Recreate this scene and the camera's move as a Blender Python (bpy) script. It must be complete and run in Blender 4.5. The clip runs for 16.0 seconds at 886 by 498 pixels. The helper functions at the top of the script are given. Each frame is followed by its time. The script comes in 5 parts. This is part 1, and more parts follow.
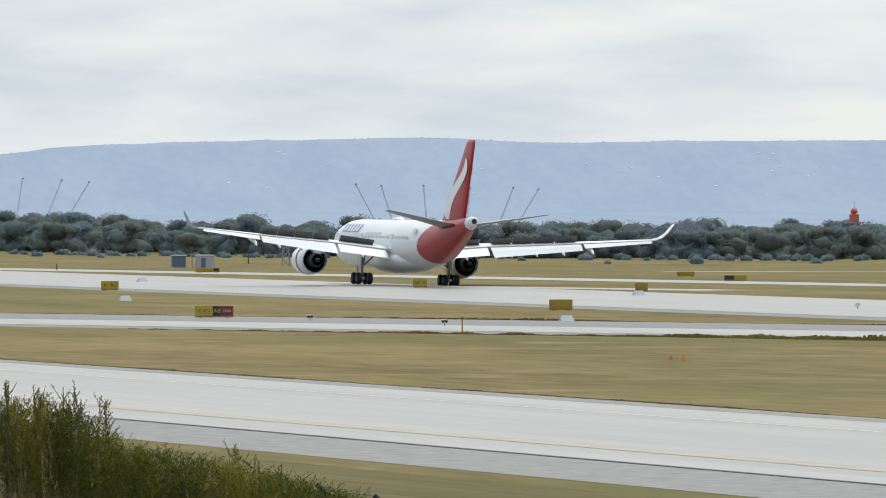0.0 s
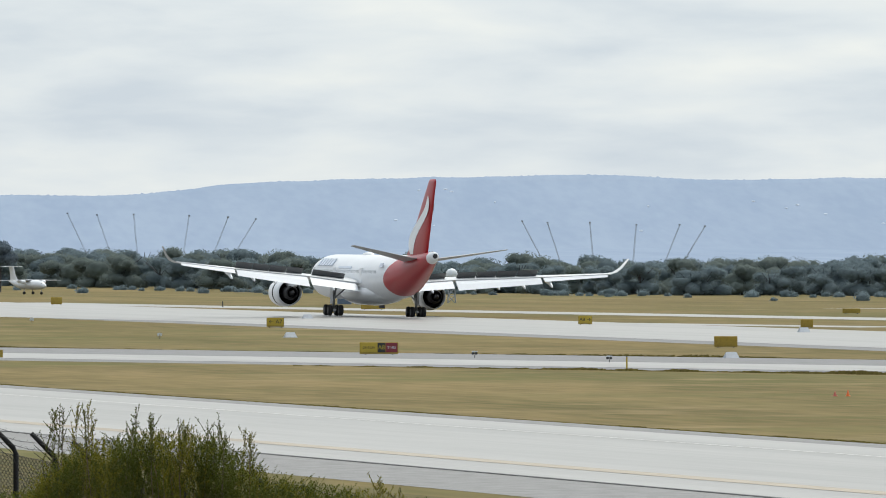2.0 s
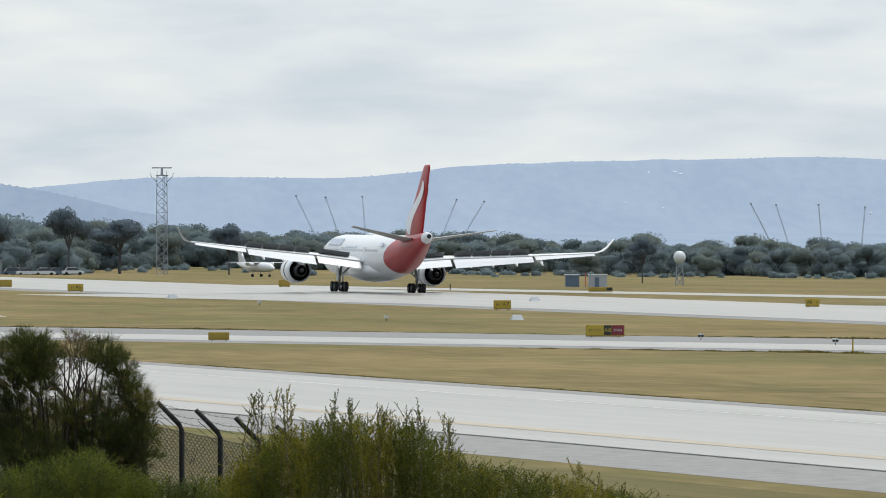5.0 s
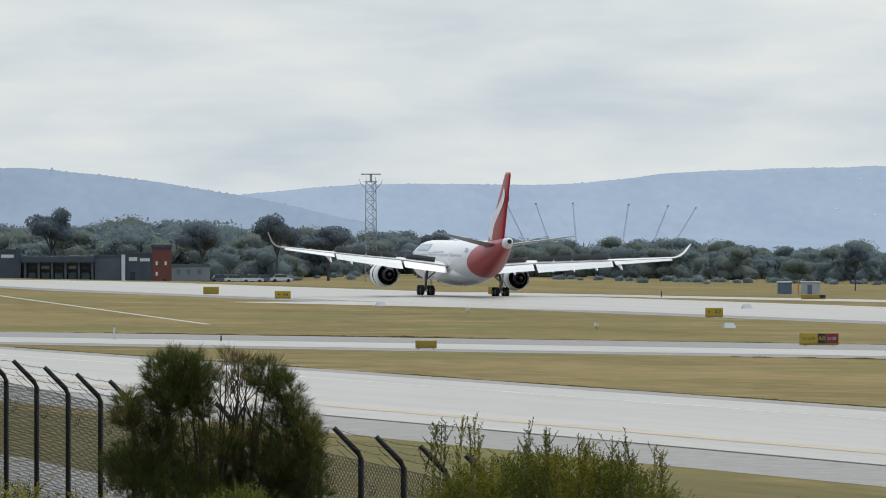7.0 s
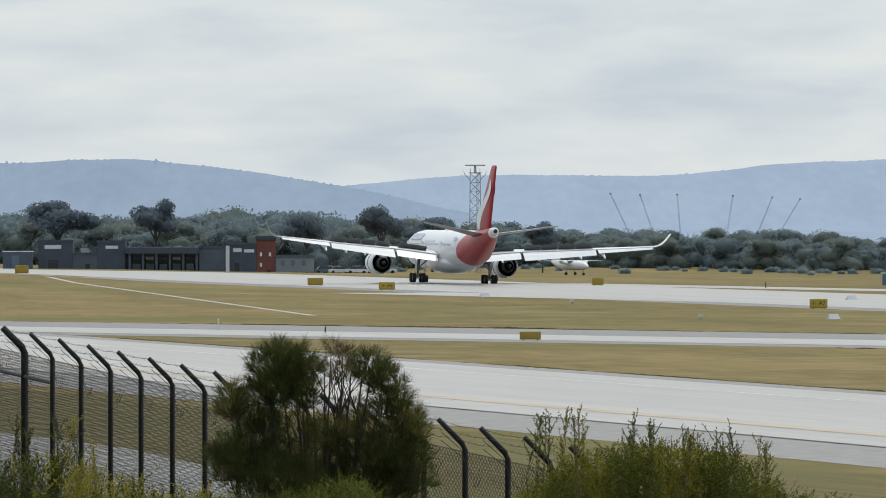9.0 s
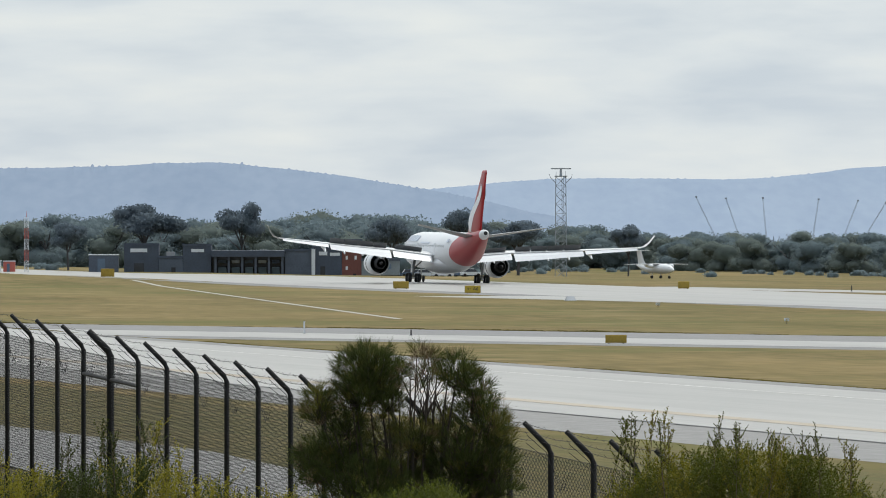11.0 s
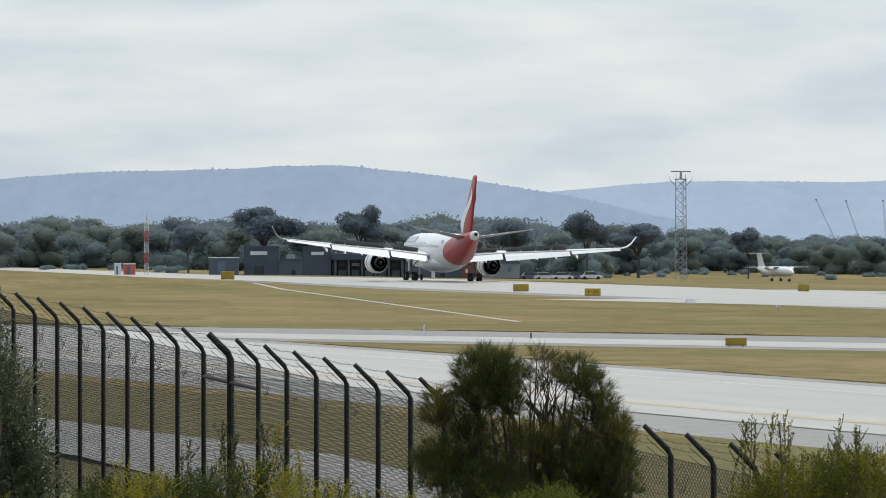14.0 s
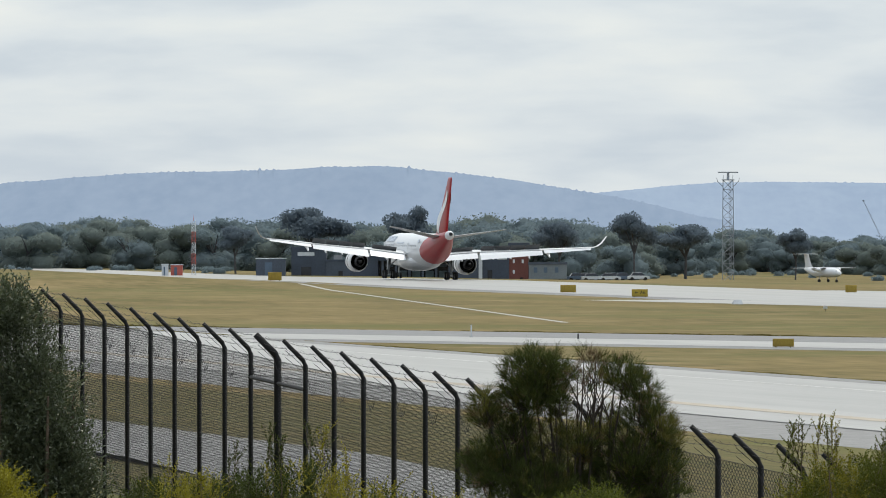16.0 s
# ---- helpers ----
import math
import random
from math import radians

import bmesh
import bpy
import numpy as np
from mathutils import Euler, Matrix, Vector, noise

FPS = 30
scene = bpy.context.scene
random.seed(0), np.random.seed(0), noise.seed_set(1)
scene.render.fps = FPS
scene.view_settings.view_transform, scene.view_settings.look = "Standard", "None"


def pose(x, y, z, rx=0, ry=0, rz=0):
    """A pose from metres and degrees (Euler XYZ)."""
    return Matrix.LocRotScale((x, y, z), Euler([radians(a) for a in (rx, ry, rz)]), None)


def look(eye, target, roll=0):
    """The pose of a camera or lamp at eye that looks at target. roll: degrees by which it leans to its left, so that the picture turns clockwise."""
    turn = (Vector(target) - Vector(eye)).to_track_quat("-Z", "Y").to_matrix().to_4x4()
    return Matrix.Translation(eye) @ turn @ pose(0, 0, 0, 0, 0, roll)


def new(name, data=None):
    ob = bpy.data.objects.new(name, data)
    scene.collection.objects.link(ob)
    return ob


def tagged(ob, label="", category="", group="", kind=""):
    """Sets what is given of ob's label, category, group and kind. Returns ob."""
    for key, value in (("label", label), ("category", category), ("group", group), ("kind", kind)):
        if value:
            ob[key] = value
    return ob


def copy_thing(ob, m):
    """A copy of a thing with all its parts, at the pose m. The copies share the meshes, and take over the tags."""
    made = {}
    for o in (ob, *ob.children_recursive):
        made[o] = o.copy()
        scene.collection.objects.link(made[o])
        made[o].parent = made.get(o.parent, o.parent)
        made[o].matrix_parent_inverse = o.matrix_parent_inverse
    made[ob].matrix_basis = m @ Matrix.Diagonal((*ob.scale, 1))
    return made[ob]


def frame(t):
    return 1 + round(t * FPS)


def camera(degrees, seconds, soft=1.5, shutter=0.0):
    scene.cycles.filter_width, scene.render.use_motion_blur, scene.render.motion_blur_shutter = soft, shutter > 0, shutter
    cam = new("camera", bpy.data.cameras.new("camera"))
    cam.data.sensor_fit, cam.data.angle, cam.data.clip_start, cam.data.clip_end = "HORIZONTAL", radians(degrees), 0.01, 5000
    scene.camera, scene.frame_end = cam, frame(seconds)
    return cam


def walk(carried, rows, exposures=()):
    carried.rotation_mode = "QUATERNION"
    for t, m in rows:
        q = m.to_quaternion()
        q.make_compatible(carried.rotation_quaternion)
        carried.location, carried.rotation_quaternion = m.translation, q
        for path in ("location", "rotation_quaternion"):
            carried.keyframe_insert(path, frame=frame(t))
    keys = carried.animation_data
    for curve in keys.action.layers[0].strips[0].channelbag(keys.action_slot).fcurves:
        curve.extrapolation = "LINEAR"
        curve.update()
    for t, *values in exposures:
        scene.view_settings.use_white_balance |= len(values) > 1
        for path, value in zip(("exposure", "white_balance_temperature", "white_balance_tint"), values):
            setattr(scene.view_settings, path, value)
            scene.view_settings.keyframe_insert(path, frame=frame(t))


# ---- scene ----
cam = camera(5.281, 16.0, soft=1.0)
# seconds, eye, yaw to the right and pitch in degrees
PATH = [
    (0, (-1.27, -14, 12.09), 5.1677, -0.3877),
    (0.5, (-1.13, -14, 12.07), 4.6166, -0.2882),
    (1, (-1.09, -14, 12.05), 4.4405, -0.2078),
    (1.5, (-1.06, -14, 12.04), 4.3410, -0.1733),
    (2, (-1.02, -14, 12.04), 4.1688, -0.1657),
    (2.5, (-0.92, -14, 12.05), 3.7707, -0.2001),
    (3, (-0.81, -14, 12.06), 3.2961, -0.2422),
    (3.2, (-0.77, -14, 12.06), 3.1584, -0.2422),
    (5.3, (-0.64, -14, 12.07), 2.6184, -0.2729),
    (5.5, (-0.57, -14, 12.06), 2.3199, -0.2652),
    (6, (-0.42, -14, 12.06), 1.7267, -0.2575),
    (6.5, (-0.32, -12, 12.04), 1.5400, -0.1987),
    (7, (0, 0, 12), 1.5382, -0.2299),
    (7.5, (0, 0, 12), 1.6050, -0.2541),
    (8, (0, 0, 12), 1.2571, -0.2716),
    (8.5, (0, 0, 12), 1.0522, -0.2831),
    (11, (0, 0, 12), 0.4053, -0.2629),
    (11.5, (0, 0, 12), 0.2553, -0.2292),
    (12, (0, 0, 12), -0.0792, -0.2309),
    (12.5, (0, 0, 12), 0.0000, -0.2460),
    (13, (0, 0, 12), -0.0497, -0.2174),
    (13.5, (0, 0, 12), -0.2991, -0.2376),
    (14, (0, 0, 12), -0.3101, -0.2460),
    (14.5, (0, 0, 12), -0.4280, -0.1837),
    (15, (0, 0, 12), -0.5578, -0.1795),
    (15.5, (0, 0, 12), -0.5831, -0.2393),
    (16, (0, 0, 12), -0.5915, -0.2410),
]
# seconds, across and along the runway, for the airliner
ROLL = [
    (0, 337.66, 1076.35),
    (0.5, 335.73, 1094.12),
    (1, 335.09, 1111.56),
    (1.5, 334.11, 1128.58),
    (2, 333.47, 1145.23),
    (2.5, 332.12, 1161.52),
    (3, 331.07, 1177.47),
    (5.5, 328.05, 1252.66),
    (6, 326.50, 1266.90),
    (6.5, 326.01, 1283.54),
    (7, 327.27, 1299.45),
    (7.5, 326.18, 1313.08),
    (8, 326.38, 1329.68),
    (8.5, 326.35, 1346.93),
    (11, 328.19, 1431.75),
    (11.5, 328.47, 1448.46),
    (12, 328.75, 1465.08),
    (12.5, 329.03, 1481.59),
    (13, 329.31, 1497.97),
    (13.5, 329.59, 1514.19),
    (14, 329.88, 1530.22),
    (14.5, 330.16, 1546.02),
    (15, 330.44, 1561.52),
    (15.5, 330.72, 1576.68),
    (16, 331.00, 1591.42),
]


def aimed(eye, yaw, pitch):
    """Camera pose from eye, yaw to the right of +y and pitch, in degrees."""
    return pose(*eye, 90 + pitch, 0, -yaw)


walk(cam, [(t, aimed(e, y, p)) for t, e, y, p in PATH], [(0, 0.05), (6, 0.04), (7, -0.08), (9, -0.08), (11, -0.03), (16, 0.0)])

# ---- light ----
SUN_AZ, SUN_EL = 28.0, 62.0      # degrees to the right of +y, above the horizon
world = bpy.data.worlds.new("sky")
scene.world = world
world.use_nodes = True


def wire(tree, *pairs):
    for a, b in pairs:
        tree.links.new(a, b)


def build_sky():
    nt = world.node_tree
    nt.nodes.clear()
    N = nt.nodes.new
    out, bg = N("ShaderNodeOutputWorld"), N("ShaderNodeBackground")
    sky, tc = N("ShaderNodeTexSky"), N("ShaderNodeTexCoord")
    sky.sky_type, sky.sun_disc = "NISHITA", False
    sky.sun_elevation, sky.sun_rotation = radians(SUN_EL), radians(SUN_AZ)
    dim = N("ShaderNodeVectorMath")
    dim.operation = "SCALE"
    dim.inputs["Scale"].default_value = 0.10
    mp = N("ShaderNodeMapping")
    mp.inputs["Scale"].default_value = (38, 38, 165)
    n1, n2 = N("ShaderNodeTexNoise"), N("ShaderNodeTexNoise")
    n1.inputs["Scale"].default_value, n1.inputs["Detail"].default_value, n1.inputs["Roughness"].default_value = 1.0, 6, 0.50
    n1.inputs["Distortion"].default_value = 0.15
    n2.inputs["Scale"].default_value, n2.inputs["Detail"].default_value = 0.4, 4
    add = N("ShaderNodeMath")
    add.operation = "ADD"
    ramp = N("ShaderNodeValToRGB")
    e = ramp.color_ramp.elements
    e[0].position, e[0].color = 0.40, (0.60, 0.68, 0.755, 1)
    e[1].position, e[1].color = 0.61, (0.84, 0.88, 0.87, 1)
    mid = ramp.color_ramp.elements.new(0.50)
    mid.color = (0.725, 0.79, 0.83, 1)
    # thin cloud is brighter towards the sun and dimmer away from it
    az, el = radians(SUN_AZ), radians(SUN_EL)
    half, dot, glow, lit = N("ShaderNodeMath"), N("ShaderNodeVectorMath"), N("ShaderNodeVectorMath"), N("ShaderNodeVectorMath")
    half.operation, half.inputs[1].default_value = "MULTIPLY", 0.5
    dot.operation, dot.inputs[1].default_value = "DOT_PRODUCT", (math.sin(az) * math.cos(el), math.cos(az) * math.cos(el), math.sin(el))
    glow.operation, glow.inputs[1].default_value, glow.inputs[2].default_value = "MULTIPLY_ADD", (0.55, 0.50, 0.40), (0.772, 0.793, 0.834)
    lit.operation = "MULTIPLY"
    # an overcast sky is brighter overhead than at the horizon
    sep, up, dome = N("ShaderNodeSeparateXYZ"), N("ShaderNodeMapRange"), N("ShaderNodeVectorMath")
    up.inputs["From Min"].default_value, up.inputs["To Min"].default_value, up.inputs["To Max"].default_value = 0.03, 1.0, 1.6
    dome.operation = "SCALE"
    mix = N("ShaderNodeMix")
    mix.data_type = "RGBA"
    mix.inputs["Factor"].default_value = 0.9
    wire(nt, (tc.outputs["Generated"], mp.inputs["Vector"]), (mp.outputs[0], n1.inputs["Vector"]), (mp.outputs[0], n2.inputs["Vector"]),
         (n1.outputs[0], add.inputs[0]), (n2.outputs[0], add.inputs[1]), (add.outputs[0], half.inputs[0]), (half.outputs[0], ramp.inputs[0]),
         (tc.outputs["Generated"], dot.inputs[0]), (dot.outputs["Value"], glow.inputs[0]), (glow.outputs[0], lit.inputs[1]), (ramp.outputs[0], lit.inputs[0]),
         (sky.outputs[0], dim.inputs[0]), (dim.outputs[0], mix.inputs["A"]), (tc.outputs["Generated"], sep.inputs[0]), (sep.outputs["Z"], up.inputs[0]), (up.outputs[0], dome.inputs["Scale"]), (lit.outputs[0], dome.inputs[0]), (dome.outputs[0], mix.inputs["B"]),
         (mix.outputs["Result"], bg.inputs[0]), (bg.outputs[0], out.inputs[0]))


build_sky()
sun = new("sun", bpy.data.lights.new("sun", "SUN"))
sun.data.energy, sun.data.angle, sun.data.color = 1.9, radians(5), (1.0, 0.93, 0.82)
sun.matrix_world = look((400 * math.sin(radians(SUN_AZ)), 400 * math.cos(radians(SUN_AZ)), 400 * math.tan(radians(SUN_EL))), (0, 0, 0))

# ---- materials ----


def mat(name, col, rough=0.8, metal=0.0, var=0.25, scale=1.0, stretch=(1, 1, 1), col2=None, fine=8.0, bump=0.0, glow=0.0, rnd=0.0, coat=0.0, spec=0.5, leaf=0.0, turn=0.0):
    """Noise at two scales between col and col2 (or a darker col); rnd: shift by object or island."""
    m = bpy.data.materials.new(name)
    m.use_nodes = True
    nt = m.node_tree
    N = nt.nodes.new
    b = nt.nodes["Principled BSDF"]
    col2 = col2 or tuple(c * (1 - var) for c in col)
    tc, mp = N("ShaderNodeTexCoord"), N("ShaderNodeMapping")
    mp.vector_type = "TEXTURE"
    mp.inputs["Scale"].default_value = tuple(1 / v for v in stretch)
    mp.inputs["Rotation"].default_value = (0, 0, radians(turn))
    n1, n2 = N("ShaderNodeTexNoise"), N("ShaderNodeTexNoise")
    n1.inputs["Scale"].default_value, n1.inputs["Detail"].default_value = scale, 5
    n2.inputs["Scale"].default_value, n2.inputs["Detail"].default_value = scale * fine, 4
    avg = N("ShaderNodeMix")
    avg.inputs["Factor"].default_value = 0.45
    ramp = N("ShaderNodeValToRGB")
    e = ramp.color_ramp.elements
    e[0].position, e[0].color, e[1].position, e[1].color = 0.36, (*col2, 1), 0.62, (*col, 1)
    wire(nt, (tc.outputs["Object"], mp.inputs[0]), (mp.outputs[0], n1.inputs["Vector"]), (mp.outputs[0], n2.inputs["Vector"]),
         (n1.outputs[0], avg.inputs["A"]), (n2.outputs[0], avg.inputs["B"]), (avg.outputs["Result"], ramp.inputs[0]))
    last = ramp.outputs[0]
    if rnd:
        hsv, info, geo = N("ShaderNodeHueSaturation"), N("ShaderNodeObjectInfo"), N("ShaderNodeNewGeometry")
        s1, rng = N("ShaderNodeMath"), N("ShaderNodeMapRange")
        s1.operation = "ADD"
        rng.inputs["From Max"].default_value = 2
        rng.inputs["To Min"].default_value, rng.inputs["To Max"].default_value = 1 - rnd, 1 + rnd
        wire(nt, (info.outputs["Random"], s1.inputs[0]), (geo.outputs["Random Per Island"], s1.inputs[1]), (s1.outputs[0], rng.inputs[0]),
             (rng.outputs[0], hsv.inputs["Value"]), (last, hsv.inputs["Color"]))
        last = hsv.outputs[0]
    wire(nt, (last, b.inputs["Base Color"]))
    b.inputs["Roughness"].default_value, b.inputs["Metallic"].default_value = rough, metal
    b.inputs["Coat Weight"].default_value, b.inputs["Specular IOR Level"].default_value = coat, spec
    if leaf:
        tr, mx = N("ShaderNodeBsdfTranslucent"), N("ShaderNodeMixShader")
        mx.inputs[0].default_value = leaf
        wire(nt, (last, tr.inputs[0]), (b.outputs[0], mx.inputs[1]), (tr.outputs[0], mx.inputs[2]), (mx.outputs[0], nt.nodes["Material Output"].inputs[0]))
    if bump:
        bp = N("ShaderNodeBump")
        bp.inputs["Strength"].default_value = bump
        wire(nt, (n2.outputs[0], bp.inputs["Height"]), (bp.outputs[0], b.inputs["Normal"]))
    if glow:
        b.inputs["Emission Strength"].default_value = glow
        wire(nt, (last, b.inputs["Emission Color"]))
    return m


M_CONC = mat("pale_concrete", (0.292, 0.284, 0.268), 0.42, scale=0.22, fine=7, var=0.26, stretch=(1, 0.03, 1), turn=12.47)
M_TAR = mat("grey_bitumen", (0.20, 0.20, 0.205), 0.8, scale=0.5, fine=14, var=0.32, bump=0.3)
M_GRASS = mat("dry_mown_grass", (0.204, 0.152, 0.068), 0.95, scale=0.05, fine=12, stretch=(1, 0.16, 1), col2=(0.092, 0.080, 0.029), turn=12, spec=0.1)
M_GRASS2 = mat("rough_green_brown_grass", (0.140, 0.112, 0.048), 0.95, scale=0.15, fine=12, stretch=(1, 1, 1), col2=(0.062, 0.060, 0.020), spec=0.1)
M_GRAVEL = mat("pale_grey_gravel_seal", (0.232, 0.230, 0.228), 0.8, scale=0.8, fine=11, var=0.42, bump=0.3)
M_YLINE = mat("faded_yellow_paint", (0.36, 0.310, 0.245), 0.7, scale=0.4, var=0.2)
M_WLINE = mat("white_line_paint", (0.72, 0.72, 0.70), 0.7, scale=0.4, var=0.2)
M_WHITE = mat("white_aircraft_paint", (0.67, 0.69, 0.72), 0.28, scale=0.3, var=0.05, coat=0.3)
M_GREYP = mat("pale_grey_wing_paint", (0.62, 0.63, 0.64), 0.30, scale=0.4, var=0.08, coat=0.2)
M_RED = mat("red_aircraft_paint", (0.34, 0.014, 0.020), 0.4, scale=0.3, var=0.12, coat=0.08, spec=0.35)
# the tailplane's own grey, darkened further to hold its underside's shade
M_TAILG = mat("shade_darkened_tailplane_grey", (0.30, 0.31, 0.32), 0.35, scale=0.4, var=0.1)
M_DARK = mat("dark_engine_metal", (0.035, 0.036, 0.04), 0.5, 0.4, scale=2, var=0.4)
M_STEEL = mat("bare_grey_metal", (0.38, 0.39, 0.40), 0.35, 0.8, scale=1, var=0.2)
M_TYRE = mat("black_rubber", (0.018, 0.018, 0.019), 0.85, scale=4, var=0.3)
M_GLASS = mat("dark_window_glass", (0.03, 0.035, 0.045), 0.12, scale=1, var=0.2)
M_PANE = mat("tinted_cabin_glass", (0.68, 0.70, 0.73), 0.25, scale=1, var=0.2)
M_NAVY = mat("blue_grey_lettering", (0.56, 0.61, 0.70), 0.4, scale=1, var=0.1)
# spoiler grey darkened to hold the shade on the raised panels' rear faces
M_SPOIL = mat("shade_darkened_spoiler_grey", (0.13, 0.135, 0.14), 0.5, scale=1, var=0.15)
M_SIGNY = mat("yellow_sign_face", (0.44, 0.32, 0.03), 0.5, scale=1.5, var=0.15)
M_SIGNO = mat("weathered_sign_back", (0.36, 0.25, 0.03), 0.6, scale=1.2, var=0.35)
M_SIGNR = mat("red_sign_face", (0.20, 0.02, 0.03), 0.5, scale=1.5, var=0.15)
M_BLACK = mat("black_paint", (0.02, 0.02, 0.02), 0.5, scale=1.5, var=0.2)
M_BARK = mat("grey_brown_bark", (0.15, 0.11, 0.08), 0.9, scale=6, var=0.45, bump=0.4)
M_SBARK = mat("dark_sheoak_bark", (0.060, 0.046, 0.034), 0.9, scale=6, var=0.45, bump=0.4)
# bark greyed and lightened in its colour to carry distance haze
M_FBARK = mat("hazed_far_bark", (0.10, 0.10, 0.105), 0.95, scale=2, var=0.3, spec=0.05)
M_POST = mat("black_coated_steel", (0.012, 0.012, 0.013), 0.6, 0.0, spec=0.25, scale=5, var=0.35)
M_WIRE = mat("dark_fence_wire", (0.022, 0.022, 0.024), 0.6, 0.0, spec=0.25, scale=8, var=0.3)
M_LATT = mat("galvanised_lattice_steel", (0.30, 0.33, 0.37), 0.6, 0.1, scale=2, var=0.25)
# far foliage: haze is mixed into these base colours, paler and bluer than leaves
M_FAR = mat("far_hazed_eucalypt_foliage", (0.205, 0.262, 0.285), 0.95, scale=0.10, var=0.25, rnd=0.10, spec=0.0, leaf=0.55)
M_FARG = mat("far_hazed_yellow_green_foliage", (0.212, 0.255, 0.240), 0.95, scale=0.10, var=0.25, rnd=0.10, spec=0.0, leaf=0.55)
M_FARD = mat("far_hazed_pine_foliage", (0.160, 0.202, 0.240), 0.95, scale=0.25, var=0.2, rnd=0.10, spec=0.0, leaf=0.5)
M_CAS = mat("sheoak_needles", (0.084, 0.106, 0.030), 0.8, scale=3, var=0.4, rnd=0.5, leaf=0.4, spec=0.15)
M_BUSH = mat("feathery_shrub_leaves", (0.098, 0.116, 0.014), 0.6, scale=3, var=0.45, rnd=0.55, leaf=0.4, spec=0.2)
M_LOW = mat("dark_green_shrub_leaves", (0.060, 0.080, 0.014), 0.6, scale=3, var=0.45, rnd=0.5, leaf=0.35, spec=0.2)
M_BUSHY = mat("yellow_green_shrub_leaves", (0.235, 0.215, 0.020), 0.6, scale=3, var=0.35, rnd=0.4, leaf=0.4, spec=0.2)
M_OLIVE = mat("silvery_olive_leaves", (0.085, 0.105, 0.055), 0.38, scale=3, var=0.35, rnd=0.5, leaf=0.3)
M_CASY = mat("olive_yellow_sheoak_needles", (0.140, 0.135, 0.034), 0.8, scale=3, var=0.4, rnd=0.5, leaf=0.4, spec=0.15)
M_FRINGE = mat("olive_grass_tufts", (0.19, 0.160, 0.055), 0.9, scale=0.3, fine=20, var=0.4, rnd=0.3, spec=0.1, leaf=0.3)
M_DRYTWIG = mat("brown_seed_twigs", (0.15, 0.10, 0.05), 0.8, scale=5, var=0.3, rnd=0.3)
M_BLDG = mat("charcoal_cladding", (0.052, 0.070, 0.105), 0.6, scale=0.4, var=0.3)
M_BLDG2 = mat("slate_grey_cladding", (0.078, 0.100, 0.140), 0.6, scale=0.4, var=0.3)
M_BRICK = mat("red_brown_cladding", (0.16, 0.055, 0.045), 0.7, scale=0.5, var=0.3)
M_BOX = mat("white_equipment_box", (0.62, 0.66, 0.70), 0.5, scale=1, var=0.15)
M_MARK = mat("dull_white_marker_paint", (0.40, 0.43, 0.47), 0.6, scale=1, var=0.2)
M_PALEB = mat("pale_blue_grey_cladding", (0.20, 0.235, 0.26), 0.7, scale=0.4, var=0.2)
M_BLUEB = mat("blue_grey_steel_box", (0.10, 0.15, 0.22), 0.5, scale=1, var=0.2)
M_ORANGE = mat("orange_plastic", (0.75, 0.16, 0.03), 0.5, scale=3, var=0.15)
M_REDW = mat("red_mast_paint", (0.5, 0.12, 0.09), 0.6, scale=1, var=0.2)


def patch_green(m, col, scale, lo, hi):
    """Broad patches of another colour over a noise material."""
    nt = m.node_tree
    N = nt.nodes.new
    b = nt.nodes["Principled BSDF"]
    base = b.inputs["Base Color"].links[0].from_socket
    tc, n1, rng, mix = N("ShaderNodeTexCoord"), N("ShaderNodeTexNoise"), N("ShaderNodeMapRange"), N("ShaderNodeMix")
    n1.inputs["Scale"].default_value, n1.inputs["Detail"].default_value, n1.inputs["Roughness"].default_value = scale, 6, 0.65
    rng.inputs["From Min"].default_value, rng.inputs["From Max"].default_value = lo, hi
    mix.data_type = "RGBA"
    mix.inputs["B"].default_value = (*col, 1)
    wire(nt, (tc.outputs["Object"], n1.inputs["Vector"]), (n1.outputs[0], rng.inputs[0]), (rng.outputs[0], mix.inputs["Factor"]),
         (base, mix.inputs["A"]), (mix.outputs["Result"], b.inputs["Base Color"]))


patch_green(M_GRASS, (0.106, 0.106, 0.036), 0.016, 0.48, 0.68)
patch_green(M_GRASS, (0.245, 0.184, 0.096), 0.06, 0.54, 0.74)
patch_green(M_GRASS, (0.092, 0.078, 0.026), 0.035, 0.55, 0.78)
patch_green(M_GRASS2, (0.085, 0.088, 0.032), 0.04, 0.50, 0.68)

# ---- building helpers ----


def part(name, bm, material, parent=None, label="", smooth=False):
    me = bpy.data.meshes.new(name)
    bm.to_mesh(me)
    bm.free()
    if isinstance(material, (list, tuple)):
        for m in material:
            me.materials.append(m)
    else:
        me.materials.append(material)
    if smooth:
        me.polygons.foreach_set("use_smooth", [True] * len(me.polygons))
    ob = new(name, me)
    ob.parent = parent
    return tagged(ob, label)


def quick(name, verts, faces, material, parent=None, label="", smooth=False):
    me = bpy.data.meshes.new(name)
    me.from_pydata(verts, [], faces)
    me.materials.append(material)
    if smooth:
        me.polygons.foreach_set("use_smooth", [True] * len(me.polygons))
    ob = new(name, me)
    ob.parent = parent
    return tagged(ob, label)


def thing(name, label, category, group="", at=None):
    ob = new(name)
    ob.empty_display_size = 0.2
    if at is not None:
        ob.matrix_world = at
    return tagged(ob, label, category, group)


